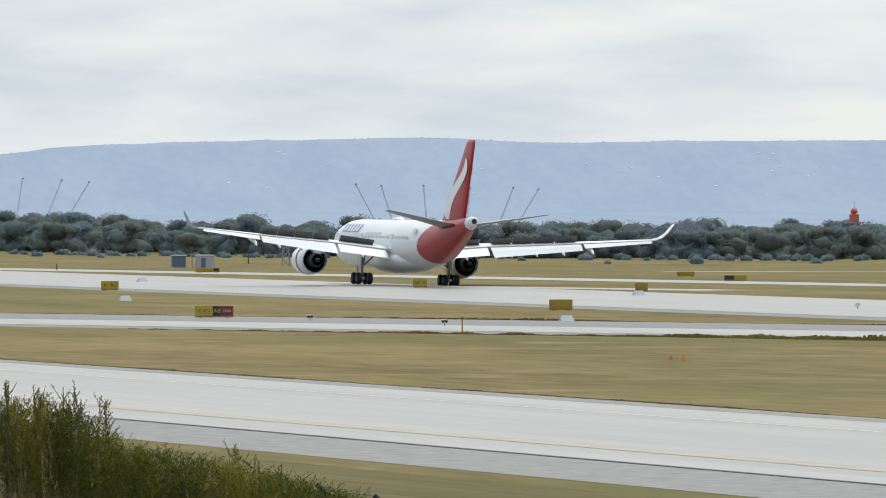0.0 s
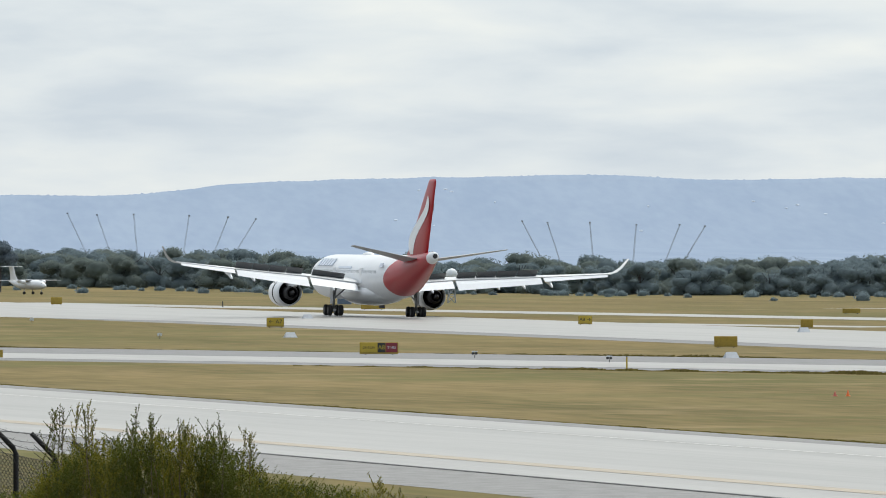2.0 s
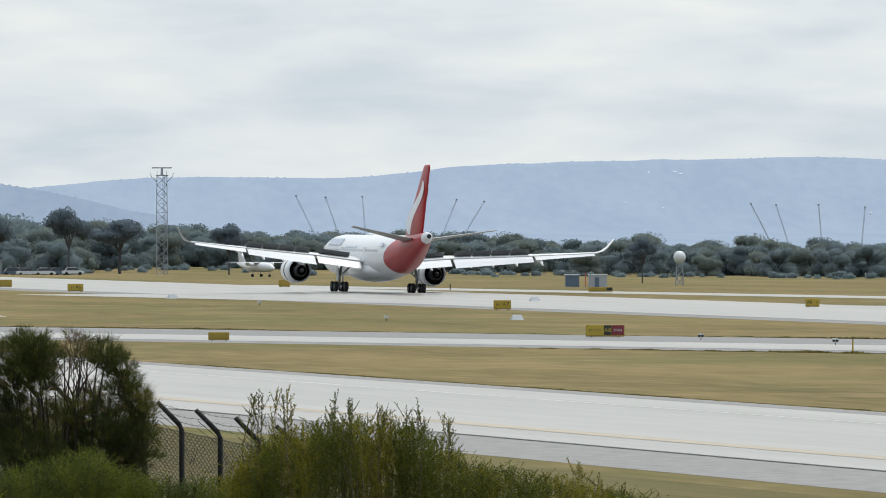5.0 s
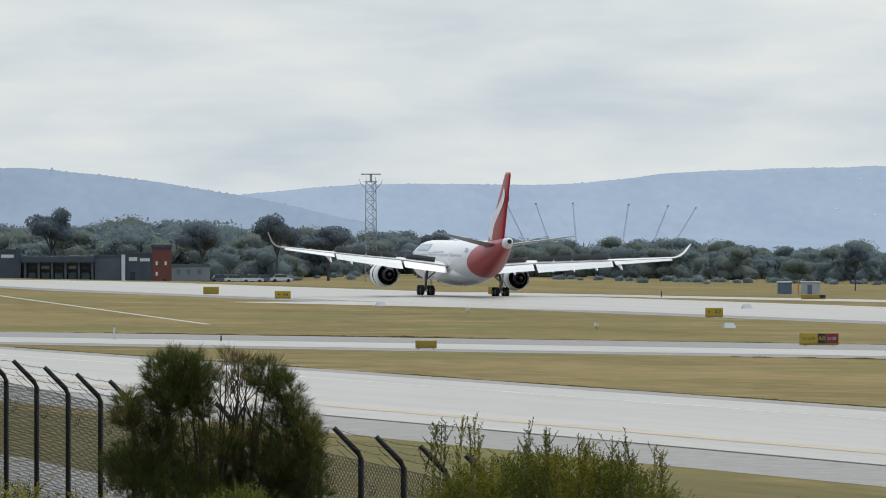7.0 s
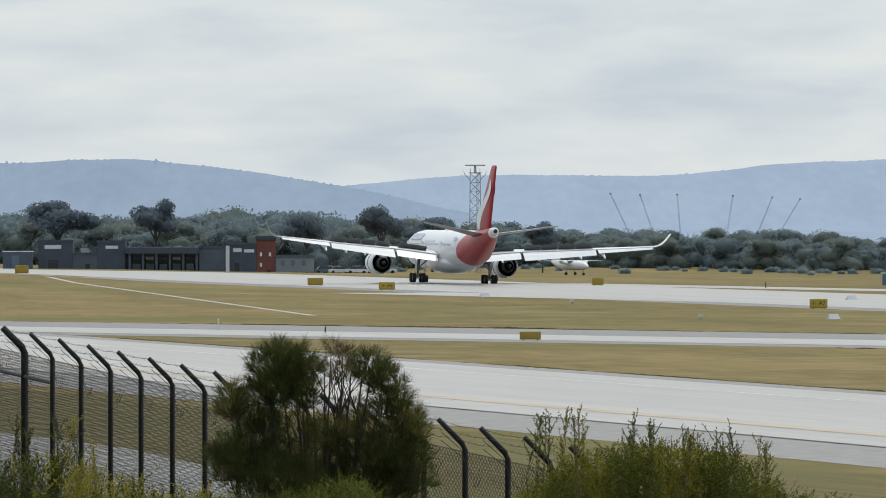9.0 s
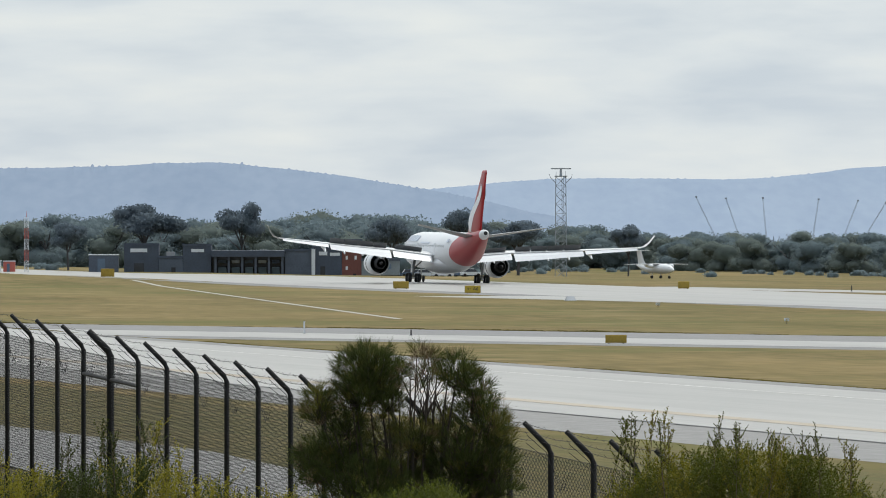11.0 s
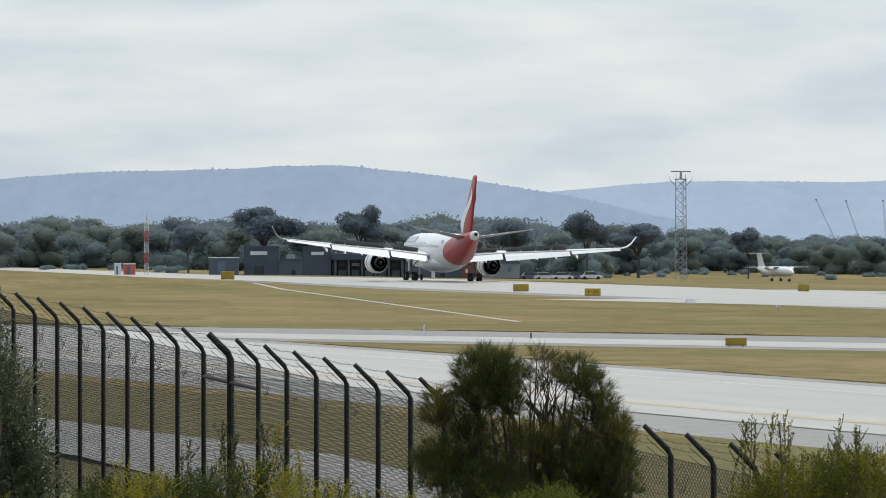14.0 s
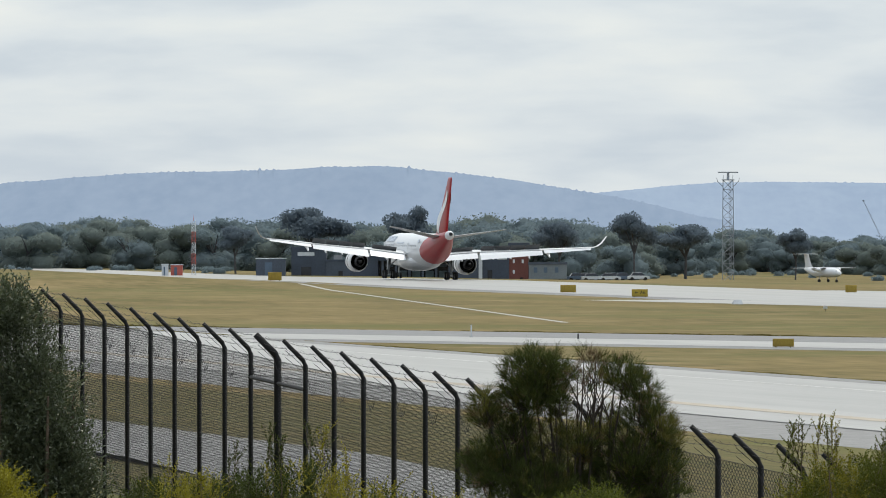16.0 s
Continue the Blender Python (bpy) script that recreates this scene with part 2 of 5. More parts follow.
def box(bm, x0, y0, z0, x1, y1, z1, m=None, bev=0.0):
    r = bmesh.ops.create_cube(bm, size=1.0)
    s = Matrix.LocRotScale(((x0 + x1) / 2, (y0 + y1) / 2, (z0 + z1) / 2), None, (abs(x1 - x0), abs(y1 - y0), abs(z1 - z0)))
    bmesh.ops.transform(bm, matrix=s, verts=r["verts"])
    vs = r["verts"]
    if bev:
        es = list({e for v in vs for e in v.link_edges})
        vs = bmesh.ops.bevel(bm, geom=es, offset=bev, segments=1, affect="EDGES")["verts"]
    if m is not None:
        bmesh.ops.transform(bm, matrix=m, verts=vs)
    return bm


def boxpart(name, dims, material, parent, label="", m=None, bev=0.0):
    return part(name, box(bmesh.new(), *dims, m=m, bev=bev), material, parent, label)


def loft(rings, close=True, caps=True):
    """A bmesh skin over rings of equal length."""
    bm = bmesh.new()
    rows = [[bm.verts.new(p) for p in r] for r in rings]
    k = len(rows[0])
    for a, b in zip(rows, rows[1:]):
        for i in range(k if close else k - 1):
            j = (i + 1) % k
            bm.faces.new((a[i], a[j], b[j], b[i]))
    if caps and close:
        bm.faces.new(rows[0][::-1])
        bm.faces.new(rows[-1])
    bmesh.ops.recalc_face_normals(bm, faces=bm.faces)
    return bm


def ring(cx, y, cz, rx, rz=None, k=24):
    rz = rz or rx
    return [(cx + rx * math.cos(2 * math.pi * i / k), y, cz + rz * math.sin(2 * math.pi * i / k)) for i in range(k)]


def tube(bm, pts, rads, k=6):
    """A tapered tube along points."""
    pts = [Vector(p) for p in pts]
    prev = None
    for i, p in enumerate(pts):
        d = (pts[min(i + 1, len(pts) - 1)] - pts[max(i - 1, 0)]).normalized()
        u = d.orthogonal().normalized()
        if abs(d.z) < 0.95:
            u = d.cross(Vector((0, 0, 1))).normalized()
        w = d.cross(u)
        row = [bm.verts.new(p + rads[i] * (math.cos(2 * math.pi * j / k) * u + math.sin(2 * math.pi * j / k) * w)) for j in range(k)]
        if prev:
            for j in range(k):
                bm.faces.new((prev[j], prev[(j + 1) % k], row[(j + 1) % k], row[j]))
        else:
            bm.faces.new(row[::-1])
        prev = row
    bm.faces.new(prev)
    return bm


# the runway's own axes: c across it, a along it
NX, NY = 0.976, 0.216
HEADING = math.degrees(math.atan2(NY, NX))


def place(c, a):
    return c * NX - a * NY, c * NY + a * NX


def across(x, y):
    return x * NX + y * NY, -x * NY + y * NX


# ---- ground ----
def sstep(v, lo, hi):
    v = min(1.0, max(0.0, (v - lo) / (hi - lo)))
    return v * v * (3 - 2 * v)


def height(c, a):
    bank = 7.4 + 0.0261 * (min(165.0, max(60.0, a)) - 158)
    z = bank * (1 - min(1.0, max(0.0, (c - 35) / 80.0)))
    if a > 1380 and c < 330:
        z += 2.1 * math.exp(-((c - 250) / 30) ** 2) * sstep(a, 1380, 1520)
    if c > 280:
        z -= .75 * sstep(c, 280, 300) * sstep(a, 1550, 1800)
    if c > 345:
        x, y = place(c, a)
        z -= (2.2 - 1.1 * sstep(x / y, .002, .016)) * sstep(c, 345, 460) * sstep(a, 1150, 1500) + 3.5 * sstep(c, 600, 900)
    return z


def ground_sheet():
    cs = [-3000, -1500, -600, -200, -60, -20, 0] + [14 + 3 * i for i in range(36)] + [124 + 12 * i for i in range(32)] + [540, 700, 1000, 1600, 2600, 4800]
    az = [-3000, -1200, -300, -50] + [20 * i for i in range(15)] + [300 + 40 * i for i in range(45)] + [2300, 2800, 3500, 4900]
    verts = [(*place(c, a), height(c, a)) for a in az for c in cs]
    k = len(cs)
    faces = [(i * k + j, i * k + j + 1, (i + 1) * k + j + 1, (i + 1) * k + j) for i in range(len(az) - 1) for j in range(k - 1)]
    g = quick("ground", verts, faces, M_GRASS, smooth=True)
    g.data.materials.append(M_GRASS2)
    for i, p in enumerate(g.data.polygons):
        if cs[i % (k - 1)] < 116:
            p.material_index = 1
    tagged(g, "dry yellow-brown mown airfield grass", "ground", kind="structure")


ground_sheet()


def strip(name, c0, c1, a0, a1, lift, material, label, category, turn=0.0, n=40, kind="structure"):
    """A flat strip along the runway axes, following the ground."""
    verts, m = [], max(2, int(abs(c1 - c0) / 6) + 1)
    for i in range(n + 1):
        for j in range(m + 1):
            c, a = c0 + (c1 - c0) * j / m, a0 + (a1 - a0) * i / n
            verts.append((*place(c, a), height(c, a) + lift))
    faces = [(i * (m + 1) + j, i * (m + 1) + j + 1, (i + 1) * (m + 1) + j + 1, (i + 1) * (m + 1) + j) for i in range(n) for j in range(m)]
    return tagged(quick(name, verts, faces, material), label, category, kind=kind)


def band(name, line, w0, w1, lift, material, label, category):
    """A straight strip between two ground points, from w0 to w1 metres to its far side."""
    (x0, y0), (x1, y1) = line
    d = Vector((x1 - x0, y1 - y0)).normalized()
    nrm = Vector((-d.y, d.x))
    if nrm.y < 0:
        nrm = -nrm
    n = 40
    verts = []
    for i in range(n + 1):
        p = Vector((x0, y0)).lerp(Vector((x1, y1)), i / n)
        for w in (w0, w1):
            q = p + nrm * w
            verts.append((q.x, q.y, height(*across(q.x, q.y)) + lift))
    faces = [(2 * i, 2 * i + 1, 2 * i + 3, 2 * i + 2) for i in range(n)]
    return tagged(quick(name, verts, faces, material), label, category, kind="structure")


strip("taxiway_shoulder", 119.5, 167.2, -200, 2400, 0.015, M_GRAVEL, "grey gravelly bitumen shoulder of the taxiway", "shoulder")
strip("taxiway", 129.5, 164.0, -200, 2400, 0.03, M_CONC, "wide pale concrete taxiway", "taxiway")
strip("taxiway_centre_line", 135.2, 136.9, -200, 2400, 0.045, M_YLINE, "faded yellow painted taxiway line", "marking")
strip("taxiway_edge_line", 157.5, 157.75, -200, 2400, 0.045, M_WLINE, "thin white painted line on concrete", "marking")
CROSS = ((-330, 1260), (520, 258))
band("cross_runway_shoulder", CROSS, -19, 38, 0.014, M_TAR, "grey shoulder of the crossing runway", "shoulder")
band("cross_runway", CROSS, -10, 12, 0.031, M_CONC, "pale concrete runway crossing the airfield", "runway")
strip("taxiway_joint", 129.2, 129.6, -200, 2400, 0.045, M_BLACK, "dark joint between concrete and shoulder", "joint")
strip("runway_shoulder", 290, 342, 300, 2400, 0.016, M_TAR, "dark grey runway shoulder", "shoulder")
strip("runway", 297, 342, 300, 2400, 0.032, M_CONC, "pale concrete main runway", "runway")
band("exit_taxiway", ((4.9, 1259), (80, 1071)), 0, 18, 0.022, M_CONC, "pale concrete runway exit", "taxiway")
band("far_taxiway", ((30, 1401), (330, 685)), 0, 15, 0.022, M_CONC, "pale far taxiway", "taxiway")
band("far_link", ((70, 1152), (125, 1066)), 0, 10, 0.021, M_CONC, "pale far taxiway link", "taxiway")
band("outer_taxiway", ((150, 1330), (420, 1160)), 0, 10, 0.021, M_CONC, "pale outermost taxiway", "taxiway")
band("drain", ((-38, 1489), (2.1, 1010)), 0, 0.8, 0.03, M_CONC, "narrow pale concrete drain in the grass", "drain")
strip("service_road", 29.6, 34.2, 0, 420, 0.02, M_GRAVEL, "grey perimeter service road inside the fence", "road")
strip("fence_footing", 25.4, 26.1, 40, 240, 0.03, M_CONC, "pale rough concrete strip along the fence", "footing")


def fringe(name, label, spots, tall):
    """Uneven grass tufts along a pavement's edge, at (x, y) spots."""
    rng = random.Random(len(spots))
    verts, faces = [], []
    for x, y in spots:
        rank = max(0, .55 + noise.noise((x * .03, y * .03, 4)) + .5 * noise.noise((x * .4, y * .4, 2)))
        h, w = tall * rank * rng.uniform(.5, 1.3), rng.uniform(.10, .28)
        x, y, a = x + rng.gauss(0, .12), y + rng.gauss(0, .5), rng.uniform(-.6, .6)
        z, i = height(*across(x, y)), len(verts)
        dx, dy = w * math.cos(a), w * math.sin(a)
        verts += [(x - dx, y - dy, z - .02), (x + dx, y + dy, z - .02), (x + dx * .3 + rng.gauss(0, .1), y, z + h), (x - dx * .5, y, z + h * .8)]
        faces.append((i, i + 1, i + 2, i + 3))
    tagged(quick(name, verts, faces, M_FRINGE), label, "grass", kind="stuff")


fringe("grass_edge", "ragged olive grass edge beside the taxiway", [place(167.4, 330 + .09 * i) for i in range(9000)], .08)


def along_cross(w, f0, f1, n):
    """Spots w metres beyond the near edge line of the crossing runway."""
    d = Vector((CROSS[1][0] - CROSS[0][0], CROSS[1][1] - CROSS[0][1]))
    nrm = Vector((-d.y, d.x)).normalized()
    return [(CROSS[0][0] + d.x * f + nrm.x * w, CROSS[0][1] + d.y * f + nrm.y * w) for f in (f0 + (f1 - f0) * i / n for i in range(n))]


fringe("grass_edge", "ragged grass edge beyond the crossing runway", along_cross(38.5, .25, .62, 5000), .16)
fringe("tall_grass", "strip of taller green grass before the crossing runway", along_cross(-21, .46, .55, 2200), .34)


# ---- the airliner ----
def wing_ring(x, le, chord, z, t, k=10):
    """An aerofoil section at span x: leading edge le, going back along -y."""
    up = [(x, le - chord * (1 - math.cos(math.pi * i / k)) / 2, z + t * chord * (math.sin(math.pi * i / k) ** 0.8) * 0.6 * (1 - 0.5 * i / k) - 0.02 * i / k) for i in range(k + 1)]
    lo = [(x, le - chord * (1 - math.cos(math.pi * i / k)) / 2, z - t * chord * (math.sin(math.pi * i / k) ** 0.8) * 0.4 * (1 - 0.5 * i / k) - 0.02 * i / k) for i in range(k - 1, 0, -1)]
    return up + lo


WING = [(1.5, 9.2, 11.6, 4.0, 0.14), (2.8, 8.3, 10.8, 4.15, 0.14), (9.4, 4.2, 7.2, 4.85, 0.115), (15, 0.6, 5.7, 5.2, 0.105), (20, -2.6, 4.5, 5.55, 0.10), (27.9, -7.7, 2.6, 6.15, 0.10)]


def wing_at(x):
    for a, b in zip(WING, WING[1:]):
        if x <= b[0]:
            f = (x - a[0]) / (b[0] - a[0])
            return [p + (q - p) * f for p, q in zip(a, b)]
    return list(WING[-1])


def panel(bm, side, x0, x1, off, chord, tilt, thick, lift=0.0, n=4):
    """A hinged panel along the trailing edge; tilt in degrees, down positive."""
    rows = []
    for i in range(n + 1):
        x = x0 + (x1 - x0) * i / n
        _, le, ch, z, _ = wing_at(x)
        k = chord if chord > 0 else -chord * ch
        y, zz = le - ch + off, z + lift
        dy, dz = -k * math.cos(radians(tilt)), -k * math.sin(radians(tilt))
        ny, nz = -math.sin(radians(tilt)), math.cos(radians(tilt))
        rows.append([(side * x, y, zz - thick * .4), (side * x, y, zz + thick * .6),
                     (side * x, y + dy * .5 + ny * thick * .9, zz + dz * .5 + nz * thick * .9),
                     (side * x, y + dy, zz + dz), (side * x, y + dy * .5 - ny * thick * .5, zz + dz * .5 - nz * thick * .5)])
    b2 = loft(rows)
    me = bpy.data.meshes.new("tmp")
    b2.to_mesh(me)
    b2.free()
    bm.from_mesh(me)
    bpy.data.meshes.remove(me)
    return bm


def livery():
    """White fuselage whose rear is red behind a curved edge."""
    m = mat("white_and_red_fuselage_paint", (0.67, 0.69, 0.72), 0.34, scale=0.3, var=0.05, coat=0.06)
    nt = m.node_tree
    N = nt.nodes.new
    b = nt.nodes["Principled BSDF"]
    base = b.inputs["Base Color"].links[0].from_socket
    tc, sp = N("ShaderNodeTexCoord"), N("ShaderNodeSeparateXYZ")

    def mth(op, a, v):
        n = N("ShaderNodeMath")
        n.operation = op
        for i, s in enumerate((a, v)):
            if isinstance(s, (int, float)):
                n.inputs[i].default_value = s
            else:
                nt.links.new(s, n.inputs[i])
        return n.outputs[0]

    wire(nt, (tc.outputs["Object"], sp.inputs[0]))
    y, z = sp.outputs["Y"], sp.outputs["Z"]
    dz = mth("SUBTRACT", z, 4.3)
    edge = mth("ADD", y, mth("MULTIPLY", mth("MULTIPLY", dz, dz), 0.42))
    red = mth("LESS_THAN", edge, -14.2)
    tail = mth("GREATER_THAN", y, -28.5)
    mask = mth("MULTIPLY", red, tail)
    mix = N("ShaderNodeMix")
    mix.data_type = "RGBA"
    mix.inputs["B"].default_value = (0.34, 0.014, 0.020, 1)
    wire(nt, (mask, mix.inputs["Factor"]), (base, mix.inputs["A"]), (mix.outputs["Result"], b.inputs["Base Color"]))
    return m


def build_airliner():
    A = thing("airliner", "white twin-engine jet airliner with a red tail, rolling down the runway", "airplane")
    body = [(0, 4.35, .06), (.5, 4.38, .8), (1.4, 4.5, 1.45), (2.8, 4.68, 2.05), (4.6, 4.84, 2.5), (6.8, 4.93, 2.74), (9, 4.95, 2.82), (20, 4.95, 2.82), (30, 4.95, 2.82),
            (38, 4.95, 2.82), (42, 5.05, 2.72), (45.5, 5.32, 2.45), (49, 5.82, 2.0), (52.5, 6.48, 1.5), (55.5, 7.10, 1.04), (57.6, 7.52, .74), (58.5, 7.66, .55), (58.8, 7.7, .38)]
    part("fuselage", loft([ring(0, 28.9 - s, z, r, k=40) for s, z, r in body]), livery(), A, "white fuselage, red towards the tail", True)
    part("exhaust_outlet", loft([ring(0, -29.88, 7.7, .30), ring(0, -29.95, 7.7, .30)]), M_DARK, A)
    belly = [(17.5, 2.6, .4, .3), (19.5, 2.9, 2.0, 1.1), (23, 2.95, 3.0, 1.5), (29, 2.95, 3.1, 1.55), (34, 3.0, 2.7, 1.35), (37.5, 3.0, 1.7, .9), (39.5, 2.9, .4, .35)]
    part("belly_fairing", loft([ring(0, 28.9 - s, z, rx, rz, k=28) for s, z, rx, rz in belly]), M_WHITE, A, "", True)
    # cabin windows, doors and lettering bars on both sides
    for side in (-1, 1):
        for i in range(52):
            s = 8.2 + i * 0.62
            if 17.5 < s < 19 or 31.5 < s < 33:
                continue
            boxpart("window", (side * 2.72, 28.9 - s - .12, 5.42, side * 2.785, 28.9 - s + .12, 5.78), M_PANE, A)
        for s in (6.6, 18.2, 32.3):
            r = 2.80 if s > 8 else 2.62
            if s > 44:
                r = 2.47
            boxpart("door", (side * (r - .15), 28.9 - s - .55, 4.2, side * (r + .025), 28.9 - s + .55, 6.1), M_WHITE, A, bev=.05)
        for i in range(6):
            z0 = 6.0
            bm = box(bmesh.new(), -.10, -.42, -.55, .06, .42, .55)
            part("lettering_bar", bm, M_NAVY, A, "dark lettering drawn as a plain bar").matrix_basis = Matrix.Translation((side * 2.26, 28.9 - 9.0 - i * 1.35, 6.72)) @ Matrix.Rotation(side * -radians(38), 4, "Y")
        bm = box(bmesh.new(), -.08, -3.3, -.13, .05, 3.3, .13)
        part("lettering_bar", bm, M_NAVY, A, "small lettering drawn as a plain bar").matrix_basis = Matrix.Translation((side * 2.62, 28.9 - 23.5, 6.1)) @ Matrix.Rotation(side * -radians(22), 4, "Y")
        bm = box(bmesh.new(), -.07, -.7, -.28, .05, .7, .28)
        part("flag_mark", bm, M_NAVY, A).matrix_basis = Matrix.Translation((side * 2.56, -13.2, 6.45)) @ Matrix.Rotation(side * -radians(24), 4, "Y")
        sd = "left" if side < 0 else "right"
        rings = [[(side * x, y, z) for x, y, z in wing_ring(*w)] for w in WING]
        part("wing", loft(rings), M_GREYP, A, "pale grey swept wing", True)
        wl = [(27.9, -7.7, 2.6, 6.15, .10), (28.6, -8.35, 2.0, 6.4, .09), (29.2, -9.1, 1.5, 6.95, .08), (29.9, -10.2, .8, 8.1, .08)]
        rings = []
        for i, (x, le, ch, z, t) in enumerate(wl):
            lean = (0, .5, .8, .85)[i]
            rings.append([(side * (x - (pz - z) * lean), py, pz) for px, py, pz in wing_ring(x, le, ch, z, t, 6)])
        # the left tip takes the darker tailplane grey, the right stays pale
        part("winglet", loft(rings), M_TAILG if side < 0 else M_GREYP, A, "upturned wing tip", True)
        for x0, x1, ch, tilt in ((3.1, 9.2, 2.0, 30), (9.6, 19.6, -.36, 30)):
            part("flap", panel(bmesh.new(), side, x0, x1, .35, ch, tilt, .15, -.02), M_WHITE, A, "white trailing-edge flap, lowered")
        part("aileron", panel(bmesh.new(), side, 19.9, 27.4, .45, -.34, 24, .10, .03), M_WHITE, A)
        for i, (x0, x1) in enumerate(((4.4, 8.6), (10.0, 12.2), (12.3, 14.6), (14.7, 17.0), (17.1, 19.4))):
            part("spoiler", panel(bmesh.new(), side, x0, x1, 1.6 if i else 1.8, 1.25 if i else 1.3, -38, .05, .18, 1), M_SPOIL, A, "raised grey spoiler panel")
        for x in (6.4, 11.6, 14.4, 17.4, 20.6):
            _, le, ch, z, t = wing_at(x)
            y = le - ch
            part("flap_fairing", loft([ring(side * x, y + 2.6, z - .35, .05, .05, 10), ring(side * x, y + 1.6, z - .45, .24, .3, 10), ring(side * x, y, z - .62, .25, .34, 10),
                                       ring(side * x, y - 1.3, z - 1.15, .16, .22, 10), ring(side * x, y - 1.9, z - 1.35, .03, .03, 10)]), M_WHITE, A, "", True)
        # engine
        ex, ez = side * 9.37, 2.72
        eng = part("engine", loft([ring(ex, 12.0, ez, 1.46, k=32), ring(ex, 11.8, ez, 1.62, k=32), ring(ex, 10.6, ez, 1.76, k=32), ring(ex, 9.2, ez, 1.78, k=32)], caps=False), M_WHITE, A, "white engine intake cowl", True)
        part("reverser_gap", loft([ring(ex, 9.25, ez, 1.63, k=32), ring(ex, 8.55, ez, 1.63, k=32)], caps=False), M_DARK, eng, "", True)
        part("rear_cowl", loft([ring(ex, 8.75, ez, 1.77, k=32), ring(ex, 7.6, ez, 1.67, k=32), ring(ex, 6.7, ez, 1.52, k=32), ring(ex, 6.72, ez, 1.46, k=32), ring(ex, 8.6, ez, 1.54, k=32)], caps=False), M_WHITE, eng, "white rear cowl", True)
        part("fan_duct", loft([ring(ex, 6.8, ez, 1.49, k=32), ring(ex, 9.2, ez, 1.54, k=32), ring(ex, 9.3, ez, 0.77, k=32), ring(ex, 6.4, ez, 0.90, k=32), ring(ex, 5.5, ez, 0.68, k=32), ring(ex, 5.55, ez, 0.61, k=32), ring(ex, 6.2, ez, 0.55, k=32)], caps=False), M_DARK, eng, "dark fan duct and core nozzle", True)
        part("exhaust_cone", loft([ring(ex, 6.2, ez, 0.46, k=20), ring(ex, 5.6, ez, 0.37, k=20), ring(ex, 4.8, ez, 0.04, k=20)]), M_DARK, eng, "", True)
        part("intake", loft([ring(ex, 11.98, ez, 1.47, k=32), ring(ex, 11.0, ez, 1.34, k=32)]), M_DARK, eng, "", True)
        bm = loft([[(ex - .22, 10.8, ez + 1.4), (ex + .22, 10.8, ez + 1.4), (ex + .2, 9.8, ez + 1.85), (ex - .2, 9.8, ez + 1.85)],
                   [(ex - .3, 7.6, ez + .9), (ex + .3, 7.6, ez + .9), (ex + .26, 6.2, ez + 2.0), (ex - .26, 6.2, ez + 2.0)],
                   [(ex - .2, 4.2, ez + .75), (ex + .2, 4.2, ez + .75), (ex + .2, 1.5, ez + 1.75), (ex - .2, 1.5, ez + 1.75)]])
        part("pylon", bm, M_WHITE, eng)
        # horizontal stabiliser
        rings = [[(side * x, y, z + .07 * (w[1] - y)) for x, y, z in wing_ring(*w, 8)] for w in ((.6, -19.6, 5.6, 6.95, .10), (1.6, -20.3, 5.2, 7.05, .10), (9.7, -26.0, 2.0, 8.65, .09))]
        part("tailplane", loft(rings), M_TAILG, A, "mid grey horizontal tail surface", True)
        # main gear
        gx = side * 5.34
        g = part("main_gear", tube(tube(tube(bmesh.new(), [(gx * .95, .3, 3.7), (gx, 0, 2.0), (gx, 0, .75)], [.2, .19, .13], 12), [(gx, .0, 2.1), (gx * .72, .25, 3.4)], [.1, .1], 8), [(gx, .05, 1.9), (gx, 1.7, 3.3)], [.09, .09], 8), M_STEEL, A, "steel main landing gear leg", True)
        part("bogie_beam", tube(bmesh.new(), [(gx, -1.05, .72), (gx, 1.05, .66)], [.13, .13], 8), M_STEEL, g)
        boxpart("gear_door", (gx + side * .22, -.5, 1.5, gx + side * .28, .75, 3.4), M_WHITE, g)
        for yy in (-1.0, 1.0):
            for dx in (-.70, .70):
                w = [ring(0, u, 0, r, k=20) for u, r in ((-.26, .45), (-.24, .62), (-.12, .70), (.12, .70), (.24, .62), (.26, .45))]
                wh = part("wheel", loft([[(y, x, z) for x, y, z in rr] for rr in w]), M_TYRE, g, "black tyre", True)
                wh.location = (gx + dx, yy, .70)
                part("rim", loft([[(y, x, z) for x, y, z in ring(0, u, 0, .36, k=14)] for u in (-.265, .265)]), M_DARK, wh)
    # fin
    fin = [(7.2, -15.0, 10.6, .32), (8.2, -16.8, 9.2, .42), (12.5, -21.2, 6.4, .33), (16.8, -25.9, 3.4, .2), (17.15, -26.5, 2.7, .1)]
    rings = []
    for z, le, ch, t in fin:
        up = [(t * math.sin(math.pi * i / 8) ** .8, le - ch * (1 - math.cos(math.pi * i / 8)) / 2, z) for i in range(9)]
        rings.append(up + [(-x, y, zz) for x, y, zz in up[-2:0:-1]])
    f = part("fin", loft(rings), M_RED, A, "red tail fin", True)
